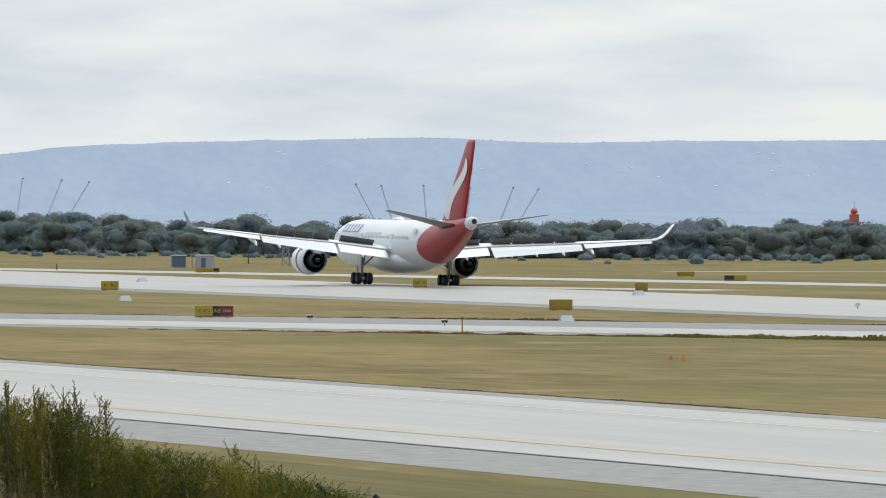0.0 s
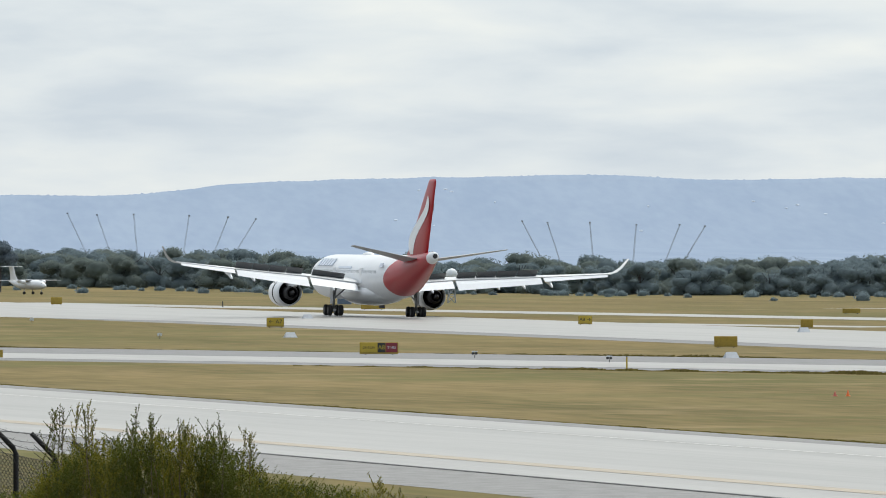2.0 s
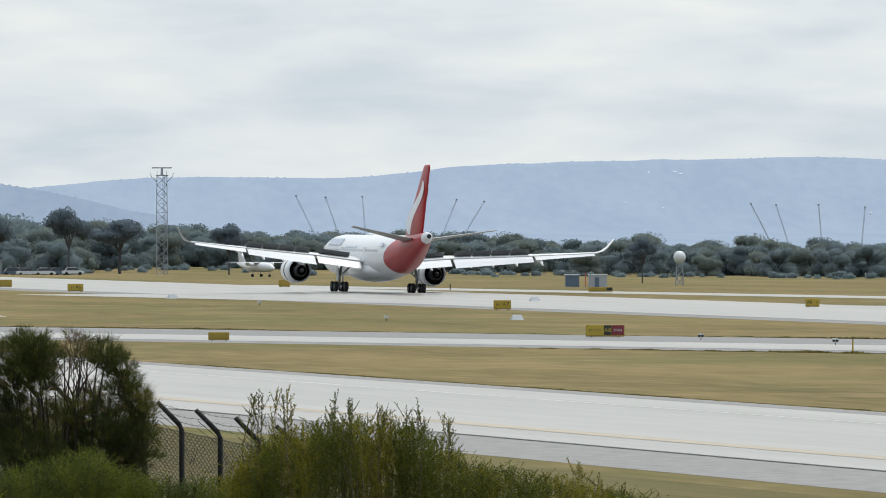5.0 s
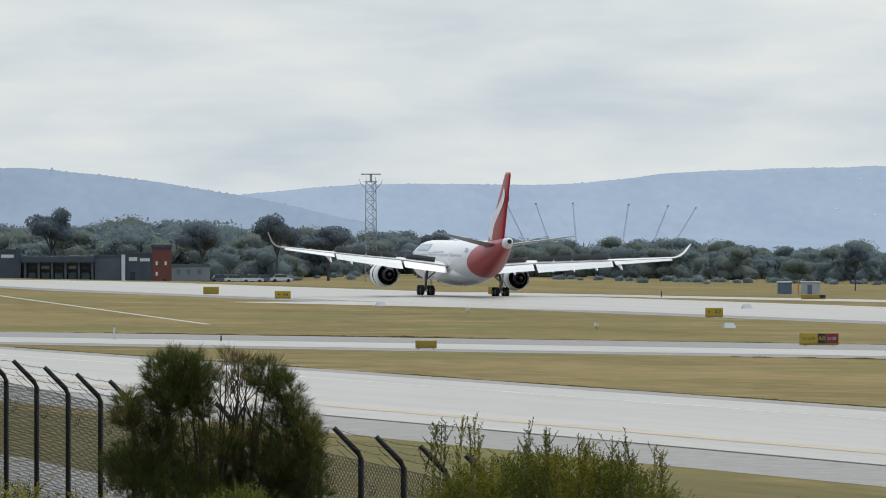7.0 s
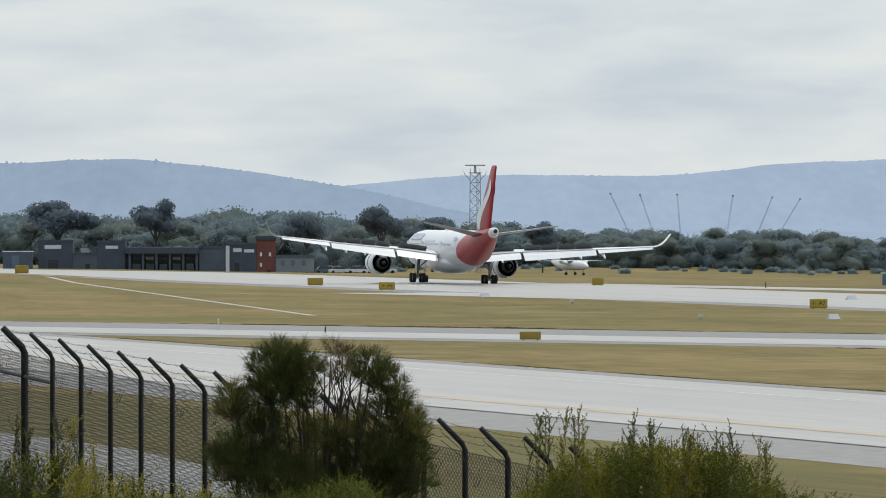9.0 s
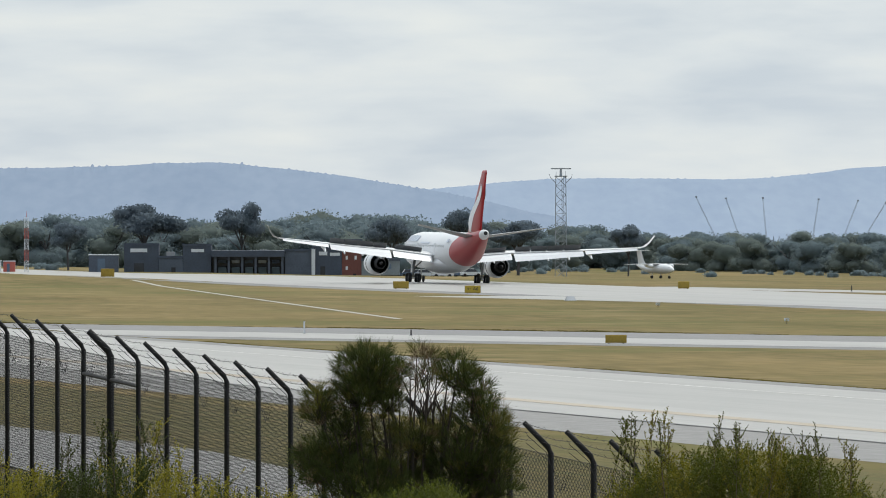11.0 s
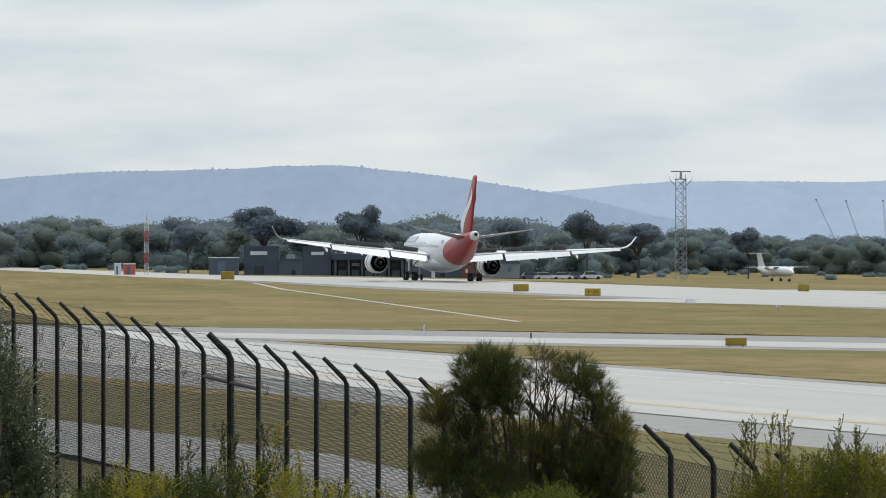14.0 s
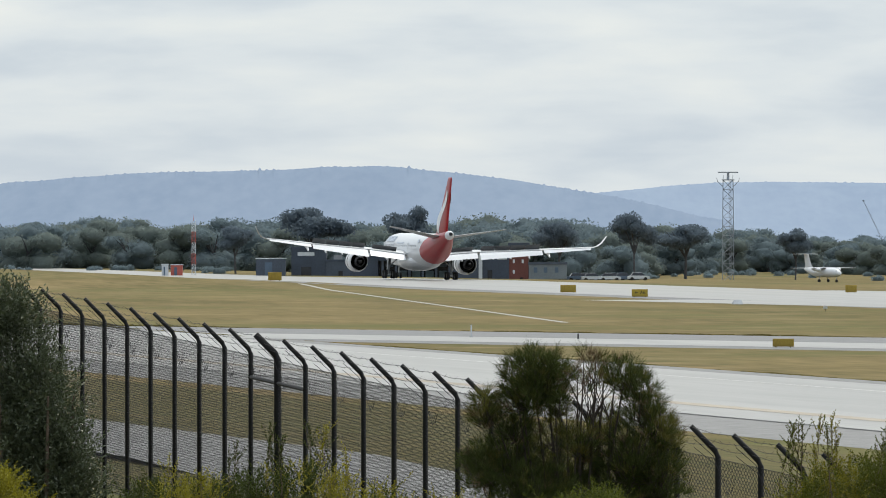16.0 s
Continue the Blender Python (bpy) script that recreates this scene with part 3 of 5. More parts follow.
    # the pale swoosh on both faces of the fin
    for side in (-1, 1):
        bm = bmesh.new()
        pts = []
        for i in range(17):
            u = i / 16
            z = 7.9 + 7.3 * u
            mid = -19.8 - 6.4 * u + 1.5 * math.sin(u * 6.0)
            w = 4.0 * math.sin(math.pi * (u * .93 + .07)) ** .7 * (1 - .35 * u) + .05
            pts.append((z, mid + w * .5, mid - w * .5))
        rows = []
        for z, y0, y1 in pts:
            for k, (a, b) in enumerate(zip(fin, fin[1:])):
                if a[0] <= z <= b[0]:
                    g = (z - a[0]) / (b[0] - a[0])
                    t = a[3] + (b[3] - a[3]) * g
            rows.append([bm.verts.new((side * (t + .03), y0, z)), bm.verts.new((side * (t + .03), y1, z))])
        for a, b in zip(rows, rows[1:]):
            bm.faces.new((a[0], a[1], b[1], b[0]))
        part("swoosh", bm, M_WHITE, f, "pale curved shape on the red fin")
    # nose gear and roof bumps
    g = part("nose_gear", tube(bmesh.new(), [(0, 22.2, 2.6), (0, 22.2, .55)], [.14, .1], 10), M_STEEL, A)
    for dx in (-.36, .36):
        w = [ring(0, u, 0, r, k=16) for u, r in ((-.19, .3), (-.12, .52), (.12, .52), (.19, .3))]
        part("wheel", loft([[(y, x, z) for x, y, z in rr] for rr in w]), M_TYRE, g, "black tyre", True).location = (dx, 22.2, .52)
    part("antenna_dome", loft([ring(0, 6.2, 7.6, .1, .1, 16), ring(0, 5.2, 7.72, .5, .32, 16), ring(0, 3.2, 7.75, .6, .4, 16), ring(0, 1.2, 7.6, .1, .1, 16)]), M_WHITE, A, "", True)
    return A


airliner = build_airliner()


PLANE_TURN = 10.2
# ---- hills ----
def skyline(points, x):
    for (x0, h0), (x1, h1) in zip(points, points[1:]):
        if x <= x1:
            f = max(0.0, (x - x0) / (x1 - x0))
            f = f * f * (3 - 2 * f) * .4 + f * .6
            return h0 + (h1 - h0) * f
    return points[-1][1]


# metres across and up
NEAR_HILL = [(-365, 18.1), (-290, 19.9), (-240, 22.6), (-195, 26.6), (-165, 28.9), (-140, 27.9), (-110, 29.4), (-80, 31.6), (-50, 29.4), (-15, 24.9), (20, 19.4), (48, 14.4), (85, 4.4)]
FAR_RIDGE = [(-424, 9.1), (-98, 11.9), (22, 18.4), (46, 21.6), (65, 23.8), (101, 24.9), (160, 24.4), (191, 24.1), (209, 26.6), (228, 30.3), (299, 32.5), (428, 34.9), (454, 31.5), (516, 32.8), (660, 33.4), (855, 32.2)]
# aerial haze is painted in: bluish base colours plus emission, no scattering
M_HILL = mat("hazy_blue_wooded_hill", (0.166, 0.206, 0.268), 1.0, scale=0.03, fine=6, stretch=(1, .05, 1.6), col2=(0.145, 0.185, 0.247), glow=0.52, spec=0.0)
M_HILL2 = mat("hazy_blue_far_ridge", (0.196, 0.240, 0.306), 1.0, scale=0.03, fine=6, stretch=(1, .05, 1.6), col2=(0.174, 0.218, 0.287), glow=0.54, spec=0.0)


def ridge(name, points, dist, material, label, rough):
    verts, faces = [], []
    x0, x1, n = points[0][0], points[-1][0], 1100
    levels = [(0, -2000)] + [(f, -330 + 330 * f ** .8) for f in (.05, .15, .25, .35, .45, .55, .65, .75, .85, .93, 1)] + [(0, 150)]
    k = len(levels)
    for i in range(n + 1):
        x = x0 + (x1 - x0) * i / n
        h = sum(skyline(points, x + w) for w in (-24, -16, -8, 0, 8, 16, 24)) / 7 + rough * .7 * noise.noise((x * .05, 3, dist))
        clump = max(0, .4 + noise.noise((x * .06, 9, dist)))
        tree = rough * (.5 * abs(noise.noise((x * .3, 7, dist))) + 2.6 * clump * max(0, noise.noise((x * .62, 1, dist))))
        for f, dy in levels:
            spur = 14 * noise.noise((x * .02 + f * .8, f * 1.5, dist * .1)) if 0 < f < 1 else 0
            s = 1 + (dy + spur) / dist
            verts.append((x * s, dist + dy + spur, -1.9 + (h + 1.9) * f + (tree if f == 1 else 0)))
    for i in range(n):
        for j in range(k - 1):
            faces.append((i * k + j, (i + 1) * k + j, (i + 1) * k + j + 1, i * k + j + 1))
    return tagged(quick(name, verts, faces, material, smooth=True), label, "hills", kind="structure")


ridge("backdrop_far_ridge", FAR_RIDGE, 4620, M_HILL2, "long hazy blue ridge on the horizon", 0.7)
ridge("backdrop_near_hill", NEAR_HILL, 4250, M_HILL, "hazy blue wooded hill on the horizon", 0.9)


# ---- far trees ----
def crown_mesh(bm, rng, lobes, leaves, size, core=.84):
    """Leafy clumps: a small uneven core under many loose leaf sprays."""
    for cx, cy, cz, r, rz in lobes:
        ball = bmesh.ops.create_icosphere(bm, subdivisions=1, radius=1)["verts"]
        for v in ball:
            n = noise.noise(v.co * 1.9 + Vector((cx, cy, cz)) * 3)
            v.co = Vector((cx, cy, cz)) + Vector((v.co.x * r, v.co.y * r, v.co.z * rz)) * (core + .42 * n + .22 * noise.noise(v.co * 5 + Vector((cz, cx, cy))))
        for f in {f for v in ball for f in v.link_faces}:
            f.smooth = True
        for _ in range(leaves):
            u = Vector((rng.gauss(0, 1), rng.gauss(0, 1), rng.gauss(0, 1))).normalized() * rng.uniform(.78, 1.08)
            p = Vector((cx + u.x * r, cy + u.y * r, cz + u.z * rz))
            q = Euler((rng.uniform(0, 6.28), rng.uniform(0, 6.28), rng.uniform(0, 6.28))).to_matrix()
            s = size * rng.uniform(.6, 1.5)
            bm.faces.new([bm.verts.new(p + q @ Vector(v) * s) for v in ((-.6, -.4, 0), (.5, -.5, .1), (.7, .4, 0), (-.4, .6, -.1))])
    return bm


def far_tree(kind, seed, h):
    rng = random.Random(seed)
    w = h * rng.uniform(.40, .62)
    label = "grey-green eucalypt at the airfield's edge" if kind == "gum" else "dark flat-topped pine at the airfield's edge"
    T = thing("tree", label, "tree", "trees along the airfield")
    bm = bmesh.new()
    tube(bm, [(0, 0, -.5), (.2, 0, h * .3), (rng.uniform(-.6, .6), 0, h * .62)], [h * .024, h * .02, h * .012], 7)
    for i in range(6):
        a = rng.uniform(0, 6.28)
        tube(bm, [(.1, 0, h * .35), (math.cos(a) * w * .3, math.sin(a) * w * .3, h * .6), (math.cos(a) * w * .6, math.sin(a) * w * .6, h * .78)], [h * .014, h * .01, h * .004], 5)
    part("trunk", bm, M_FBARK, T)
    lobes = []
    if kind == "gum":
        for i in range(9):
            a, q = i * 2.4 + rng.uniform(-.5, .5), rng.uniform(.15, .75)
            z = rng.uniform(.14, .30) if i < 4 else rng.uniform(.42, .74)
            r = h * rng.uniform(.24, .34) if i < 6 else h * rng.uniform(.15, .22)
            lobes.append((math.cos(a) * w * q, math.sin(a) * w * q, h * z + (0 if i < 6 else .1 * h), r, r * rng.uniform(.72, .95)))
    else:
        for i in range(11):
            a, q = i * 2.4 + rng.uniform(-.5, .5), rng.uniform(.05, .8)
            z = rng.uniform(.56, .86 - .16 * q)
            lobes.append((math.cos(a) * w * q, math.sin(a) * w * q, h * z, h * rng.uniform(.16, .26), h * rng.uniform(.08, .13)))
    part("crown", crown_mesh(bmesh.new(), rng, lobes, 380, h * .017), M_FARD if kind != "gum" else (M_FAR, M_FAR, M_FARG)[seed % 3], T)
    return T


def wood_shift(az):
    """The wood stands farther back where open grass lies before it."""
    return 1 + .11 * sstep(az, .006, .02)


def far_woods():
    rng = random.Random(4)
    gums = [far_tree("gum", 10 + i, 10.0) for i in range(8)]
    used = set()
    spots = []
    for row in range(5):
        for i in range(78):
            az = -0.085 + 0.265 * (i + rng.uniform(-.45, .45)) / 78
            d = (1960 - 4300 * max(-.02, min(az, .1))) * wood_shift(az) + row * 26 + rng.uniform(-9, 9)
            spots.append((az, d, row))
    for az, d, row in spots:
        x, y = az * d, d
        z = height(*across(x, y))
        top = 12 - d * lim_angle(az)
        h = (top - z) * rng.uniform(.78, 1.03) * (.82 + .05 * row + .06 * (az < .004))
        g = gums[rng.randrange(8)]
        s = max(.35, h / 10.0)
        m = Matrix.LocRotScale((x, y, z - .3), Euler((0, 0, rng.uniform(0, 6.28))), (s * 1.25, s * 1.25, s))
        if g not in used:
            used.add(g)
            o = g
        else:
            o = copy_thing(g, m)
        o.matrix_basis = m


def lim_angle(az):
    """Angle below the eye's level of the wood's top edge."""
    return TREE_LIM(az) + (noise.noise((az * 150, 2, 5)) * 9 + noise.noise((az * 420, 8, 1)) * 7) / 17000


def TREE_LIM(az):
    return (8 + 24 * sstep(az, -.01, .035) + 20 * sstep(az, .035, .075)) / 17000


far_woods()


def pines():
    # x, distance, top, crown width
    for k, (x, d, top, w) in enumerate(((-44.5, 1845, 12.9, 15), (-25.7, 1850, 13.0, 10.5), (3.5, 1900, 10.4, 9), (17.8, 1850, 11.6, 8.5), (28, 1880, 9.6, 13), (49, 1860, 8.6, 7), (109, 1560, 6.8, 5), (-60, 1880, 8.8, 9))):
        T = far_tree("pine", 60 + k, 10.0)
        z = soil0(x, d)
        s = (top - z) / 9.2
        T.matrix_basis = Matrix.LocRotScale((x, d, z - .2), Euler((0, 0, k * 1.3)), (w / 9.6, w / 9.6, s))


def soil0(x, y):
    return height(*across(x, y))


pines()


# ---- perimeter fence ----
FX, FY, FZ = -8.346, 160.0, 10.654          # arm tip of the reference post
SX, SY, SZ = 0.4596, -2.096, -0.056         # step from post to post, towards the platform
SPAN = math.hypot(SX, SY)


def build_fence():
    A = thing("security_fence", "black chain-link security fence with barbed wire on angled arms", "fence")
    out = Vector((-NX, -NY, 0)) * .33

    def tip(i):
        return Vector((FX + SX * i, FY + SY * i, FZ + SZ * i))

    bm = bmesh.new()
    tube(bm, [(0, 0, -.15), (0, 0, 2.88), (out.x * .12, out.y * .12, 2.96), (out.x, out.y, 3.25)], [.036, .036, .036, .030], 8)
    line_post = part("post", bm, M_POST, A, "", True)
    bm = bmesh.new()
    tube(bm, [(0, 0, -.15), (0, 0, 2.88), (out.x * .12, out.y * .12, 2.96), (out.x, out.y, 3.25)], [.055, .055, .055, .048], 10)
    strain = part("post", bm, M_POST, A, "thick straining post with an angled arm", True)
    # chain-link: two sets of diagonal wires clipped to one bay
    w, h, st = SPAN, 2.74, .075
    u = Vector((SX, SY, SZ)) / SPAN
    verts, faces = [], []

    def wire3(p, q, r):
        b = len(verts)
        d = (q - p).normalized()
        e = d.orthogonal().normalized()
        f = d.cross(e)
        for s in (p, q):
            for k in range(3):
                t = 2.094 * k
                verts.append(s + r * (math.cos(t) * e + math.sin(t) * f))
        for k in range(3):
            j = (k + 1) % 3
            faces.append((b + k, b + j, b + 3 + j, b + 3 + k))

    n = int((w + h) / st)
    for sgn in (1, -1):
        for i in range(1, n + 1):
            s = i * st
            x0, z0 = (s, 0) if s <= w else (w, s - w)
            x1, z1 = (0, s) if s <= h else (s - h, h)
            if sgn < 0:
                x0, x1 = w - x0, w - x1
            wire3(u * x0 + Vector((0, 0, z0)), u * x1 + Vector((0, 0, z1)), .0030)
    me = bpy.data.meshes.new("mesh_panel")
    me.from_pydata(verts, [], faces)
    me.materials.append(M_WIRE)
    verts2, faces2 = verts, faces
    first, last = -5, 34
    for i in range(first, last + 1):
        base = tip(i) - out - Vector((0, 0, 3.25))
        p = new("post", (strain if i in (9, 29) else line_post).data)
        p.parent, p.location = A, base
        if i < last:
            m = new("mesh_panel", me)
            m.parent, m.location = A, base + Vector((0, 0, .12))
        # loose tie-wire loops beside each arm
        bm = bmesh.new()
        for k, (a, b) in enumerate(((.10, .55), (.24, .42))):
            q = base + Vector((0, 0, 3.0 - .1 * k))
            tube(bm, [q + out * .9 + Vector((0, 0, .1)), q + out * .25 + u * a + Vector((0, 0, -.10)), q + u * (a + .12) + Vector((0, 0, -b * .7)), q + u * (a + .40) + Vector((0, 0, -b)), q + u * (a + .65) + Vector((0, 0, -b * .55))], [.004] * 5, 4)
        part("tie_wire", bm, M_WIRE, A)
    bpy.data.objects.remove(line_post)
    bpy.data.objects.remove(strain)
    # strands along the arms, rails of the mesh, braces beside the thick post
    for f, dz in ((.98, 3.24), (.66, 3.12), (.36, 3.02), (0, 2.86), (0, 1.5), (0, .14)):
        bm = bmesh.new()
        pts = [tip(first + k / 2) - out * (1 - f) - Vector((0, 0, 3.25 - dz + (.025 if k % 2 and f else 0))) for k in range(2 * (last - first) + 1)]
        tube(bm, pts, [.003] * len(pts), 4)
        if f:
            for k in range(6 * (last - first)):
                q = tip(first + k / 6) - out * (1 - f) - Vector((0, 0, 3.25 - dz + .012))
                e = Vector((.02, .01, .022 * (-1) ** k))
                tube(bm, [q - e, q + e], [.002, .002], 3)
        part("barbed_strand" if f else "line_wire", bm, M_WIRE, A)
    for a, b in ((8, 9), (9, 10)):
        part("brace", tube(bmesh.new(), [tip(a) - out - Vector((0, 0, .72)), tip(b) - out - Vector((0, 0, .72))], [.03, .03], 8), M_POST, A)
    return A


build_fence()


# ---- shrubs beside the platform ----
def soil(x, y):
    return height(*across(x, y))


def needle_tuft(vs, fs, p, d, rng, count, length, width, spread):
    for _ in range(count):
        v = (d + Vector((rng.gauss(0, spread), rng.gauss(0, spread), rng.gauss(0, spread)))).normalized()
        s = v.cross(Vector((rng.gauss(0, 1), rng.gauss(0, 1), rng.gauss(0, 1)))).normalized() * width
        q = p + v * length * rng.uniform(.05, .5)
        e = q + v * length * rng.uniform(.5, 1.1)
        b = len(vs)
        vs += [q - s, q + s, e]
        fs.append((b, b + 1, b + 2))


def sheoak(x, y):
    rng = random.Random(21)
    z0 = soil(x, y)
    T = thing("sheoak_tree", "dark green sheoak with feathery needles and bare inner stems", "tree", at=Matrix.Translation((x, y, z0)))
    # centre across and up, radius across and up, tufts
    lobes = [(-.40, 4.62, .34, .25, 330, 0), (-.52, 4.42, .22, .16, 90, 0), (.16, 4.70, .19, .20, 42, 2), (.54, 4.62, .20, .18, 95, 0), (.72, 4.36, .19, .26, 110, 0), (.86, 4.12, .18, .2, 70, 1),
             (-.96, 4.30, .14, .20, 75, 1), (-.66, 4.14, .24, .18, 70, 0), (-.27, 4.10, .2, .24, 45, 1), (-.72, 3.78, .40, .28, 270, 0), (-1.0, 3.70, .2, .26, 70, 0), (.62, 3.80, .40, .32, 280, 0), (.90, 3.62, .26, .3, 120, 0),
             (1.04, 4.06, .10, .13, 22, 1), (-.10, 3.66, .34, .26, 130, 1), (-.3, 3.38, .5, .3, 230, 0), (.5, 3.35, .5, .34, 260, 0), (-.45, 2.95, .5, .4, 180, 0), (.5, 2.95, .5, .4, 240, 0),
             (.08, 3.98, .22, .18, 70, 1), (.36, 4.12, .14, .2, 45, 1), (-.2, 4.36, .12, .14, 40, 0), (-.5, 3.5, .5, .3, 160, 0)]
    wood, vs, fs = bmesh.new(), [], []
    vd, fd, vy, fy = [], [], [], []
    for lx, lz, rx, rz, n, tone in lobes:
        lx, rx = lx * .93, rx * .95
        root = Vector((rng.uniform(-.12, .12), rng.uniform(-.15, .15), 0))
        ly = rng.uniform(-.25, .25)
        mid = Vector((lx * .45 + rng.uniform(-.06, .06), ly * .5, lz * .66))
        end = Vector((lx, ly, lz + rz * .5))
        for rep in range(2 if rx < .5 else 1):
            o = Vector((rng.uniform(-.1, .1), rng.uniform(-.1, .1), 0))
            tube(wood, [root, mid + o * .5, (mid + end) / 2 + o, end + o], [.035, .022, .012, .004], 6)
        for _ in range(int(n * 1.5)):
            v = Vector((rng.gauss(0, .56), rng.gauss(0, .56), rng.gauss(0, .56)))
            if v.length > 1.2:
                v = v.normalized() * rng.uniform(.7, 1.2)
            p = Vector((lx + v.x * rx, ly + v.y * max(rx, .3), lz + v.z * rz))
            d = (Vector((v.x * .8, v.y * .6, 0)) + Vector((0, 0, .75))).normalized()
            pick = rng.random()
            bag = (vd, fd) if pick < (.04, .12, .5)[tone] else (vy, fy) if pick < (.16, .7, .7)[tone] else (vs, fs)
            needle_tuft(*bag, p, d, rng, 28, .115, .0019, .48)
            if rng.random() < .22:
                c = Vector((lx, ly, lz - rz * .6)) + Vector((rng.uniform(-.1, .1), 0, 0))
                tube(wood, [c, (c + p) / 2 + Vector((0, 0, -.03)), p, p + d * .12], [.007, .005, .003, .0015], 4)
    for k in range(6):
        x0, x1 = rng.uniform(-.05, .35), rng.uniform(-.15, .55)
        fork = Vector((x0 + (x1 - x0) * .4, rng.uniform(-.1, .1), 4.2))
        tube(wood, [(x0, 0, 3.3), fork, (x1, 0, 4.68)], [.018, .011, .004], 5)
        for _ in range(3):
            tube(wood, [fork, fork + Vector((rng.uniform(-.12, .12), 0, .2)), fork + Vector((rng.uniform(-.22, .22), 0, .5))], [.008, .005, .002], 4)
    part("stem", wood, M_SBARK, T, "dark brown branching stems")
    quick("foliage", vs, fs, M_CAS, T, "dark green needle sprays")
    quick("foliage", vy, fy, M_CASY, T, "olive-yellow needle sprays")
    quick("dry_foliage", vd, fd, M_DRYTWIG, T, "brown seed twigs")
    return T


sheoak(.33, 95.0)


def shoot_bush(name, label, y, tops, density, seed, mats, size=1.0, depth=.8, tall=(), leaf=.023, plumes=0):
    """A clump of upright leafy shoots whose tops follow tops, pairs of x and z."""
    rng = random.Random(seed)
    xm = (tops[0][0] + tops[-1][0]) / 2
    T = thing(name, label, "shrub", "shrubs by the platform", at=Matrix.Translation((xm, y, soil(xm, y))))
    zb = soil(xm, y)
    stem = bmesh.new()
    bags = [([], []) for _ in mats]
    n = int((tops[-1][0] - tops[0][0]) * density * 2.2)
    shoots = [(rng.uniform(tops[0][0], tops[-1][0]), None) for _ in range(n)] + [(x + rng.gauss(0, .05), z - abs(rng.gauss(0, .06)) * i) for x, z in tall for i in range(2)]
    for _ in range(plumes):
        x = rng.uniform(tops[0][0], tops[-1][0])
        shoots.append((x, skyline(tops, x) + rng.uniform(-.02, .13)))
    for x, zt in shoots:
        dy = rng.uniform(-depth, depth)
        airy = zt is not None
        z = zt if airy else skyline(tops, x) - abs(rng.gauss(0, .08)) + .03 - max(0, rng.random() - .4) * 1.2
        # random leaf tone, with painted highlights: top shoots lean yellow, lower ones dark
        patch = noise.noise((x * 2.2, seed, .3)) + rng.gauss(0, .22) + (.08 if skyline(tops, x) - z < .16 else -.12)
        lean = Vector((rng.gauss(0, .10), rng.gauss(0, .08), 0))
        ln = rng.uniform(.5, .85) * size
        tip = Vector((x - xm, dy, z - zb))
        foot = Vector((tip.x * .8 + rng.gauss(0, .1), dy * .5, 0))
        mid = tip - Vector((0, 0, ln)) - lean
        if rng.random() < .07 or airy:
            tube(stem, [foot, mid, (mid + tip) / 2 + lean * .3, tip], [.012, .006, .003, .0012], 4)
        vs, fs = bags[0 if (patch < .08 or len(mats) < 2) else 1]
        twigs = [(mid, tip)] + [((mid.lerp(tip, f)), mid.lerp(tip, f) + Vector((rng.gauss(0, .06 if airy else .10), rng.gauss(0, .06 if airy else .10), rng.uniform(.05, .2))) * size) for f in (.25, .4, .55, .7, .8) for _ in range(2)]
        for a, b in twigs:
            if airy:
                tube(stem, [a, b], [.002, .001], 3)
            cnt = int((b - a).length / (.009 if not airy else .0075))
            for k in range(cnt):
                p = a.lerp(b, (k + rng.random()) / max(1, cnt))
                if airy and rng.random() < .1:
                    continue
                d = ((b - a).normalized() * .8 + Vector((rng.gauss(0, .6), rng.gauss(0, .6), rng.gauss(0, .35)))).normalized()
                s = d.cross(Vector((rng.gauss(0, 1), rng.gauss(0, 1), rng.gauss(0, 1)))).normalized() * leaf * .2
                q = d * leaf * rng.uniform(.7, 1.3) * (1.1 if airy else 1.0)
                s *= 1.2 if airy else 1.0
                i = len(vs)
                vs += [p, p + q * .5 + s, p + q, p + q * .5 - s]
                fs.append((i, i + 1, i + 2, i + 3))
    part("stem", stem, M_BARK, T)
    for (vs, fs), m in zip(bags, mats):
        quick("foliage", vs, fs, m, T)
    return T


shoot_bush("feathery_shrub", "yellow-green feathery shrub with thin tall shoots", 90, [(2.05, 9.05), (2.32, 9.40), (2.60, 9.60), (3.11, 9.73), (3.60, 9.76), (4.10, 9.67), (4.45, 9.42), (4.85, 9.24), (5.52, 9.12), (6.30, 8.95), (6.90, 8.80), (7.31, 8.68)], 95, 3, (M_BUSH, M_BUSHY), plumes=5,
           tall=[(2.35, 10.01), (2.46, 10.05), (2.65, 10.03), (2.73, 10.04), (3.12, 9.86), (3.35, 10.02), (3.41, 9.92), (3.71, 9.90), (3.76, 9.85), (4.00, 9.88), (4.18, 9.86), (4.43, 9.78), (4.55, 9.67), (5.82, 9.25), (6.09, 9.14)])
shoot_bush("feathery_shrub", "soft green shrub with upright feathery shoots before the fence", 90, [(-4.12, 9.19), (-3.70, 9.48), (-3.28, 9.50), (-2.85, 9.52), (-2.54, 9.60), (-2.20, 9.65), (-1.90, 9.52), (-1.59, 9.41), (-1.05, 9.30), (-0.53, 9.25)], 70, 5, (M_LOW, M_BUSHY), plumes=18,
           tall=[(-2.88, 9.80), (-2.56, 9.94), (-2.44, 9.88), (-2.19, 10.03), (-2.07, 9.98), (-1.75, 9.75), (-3.50, 9.69)])
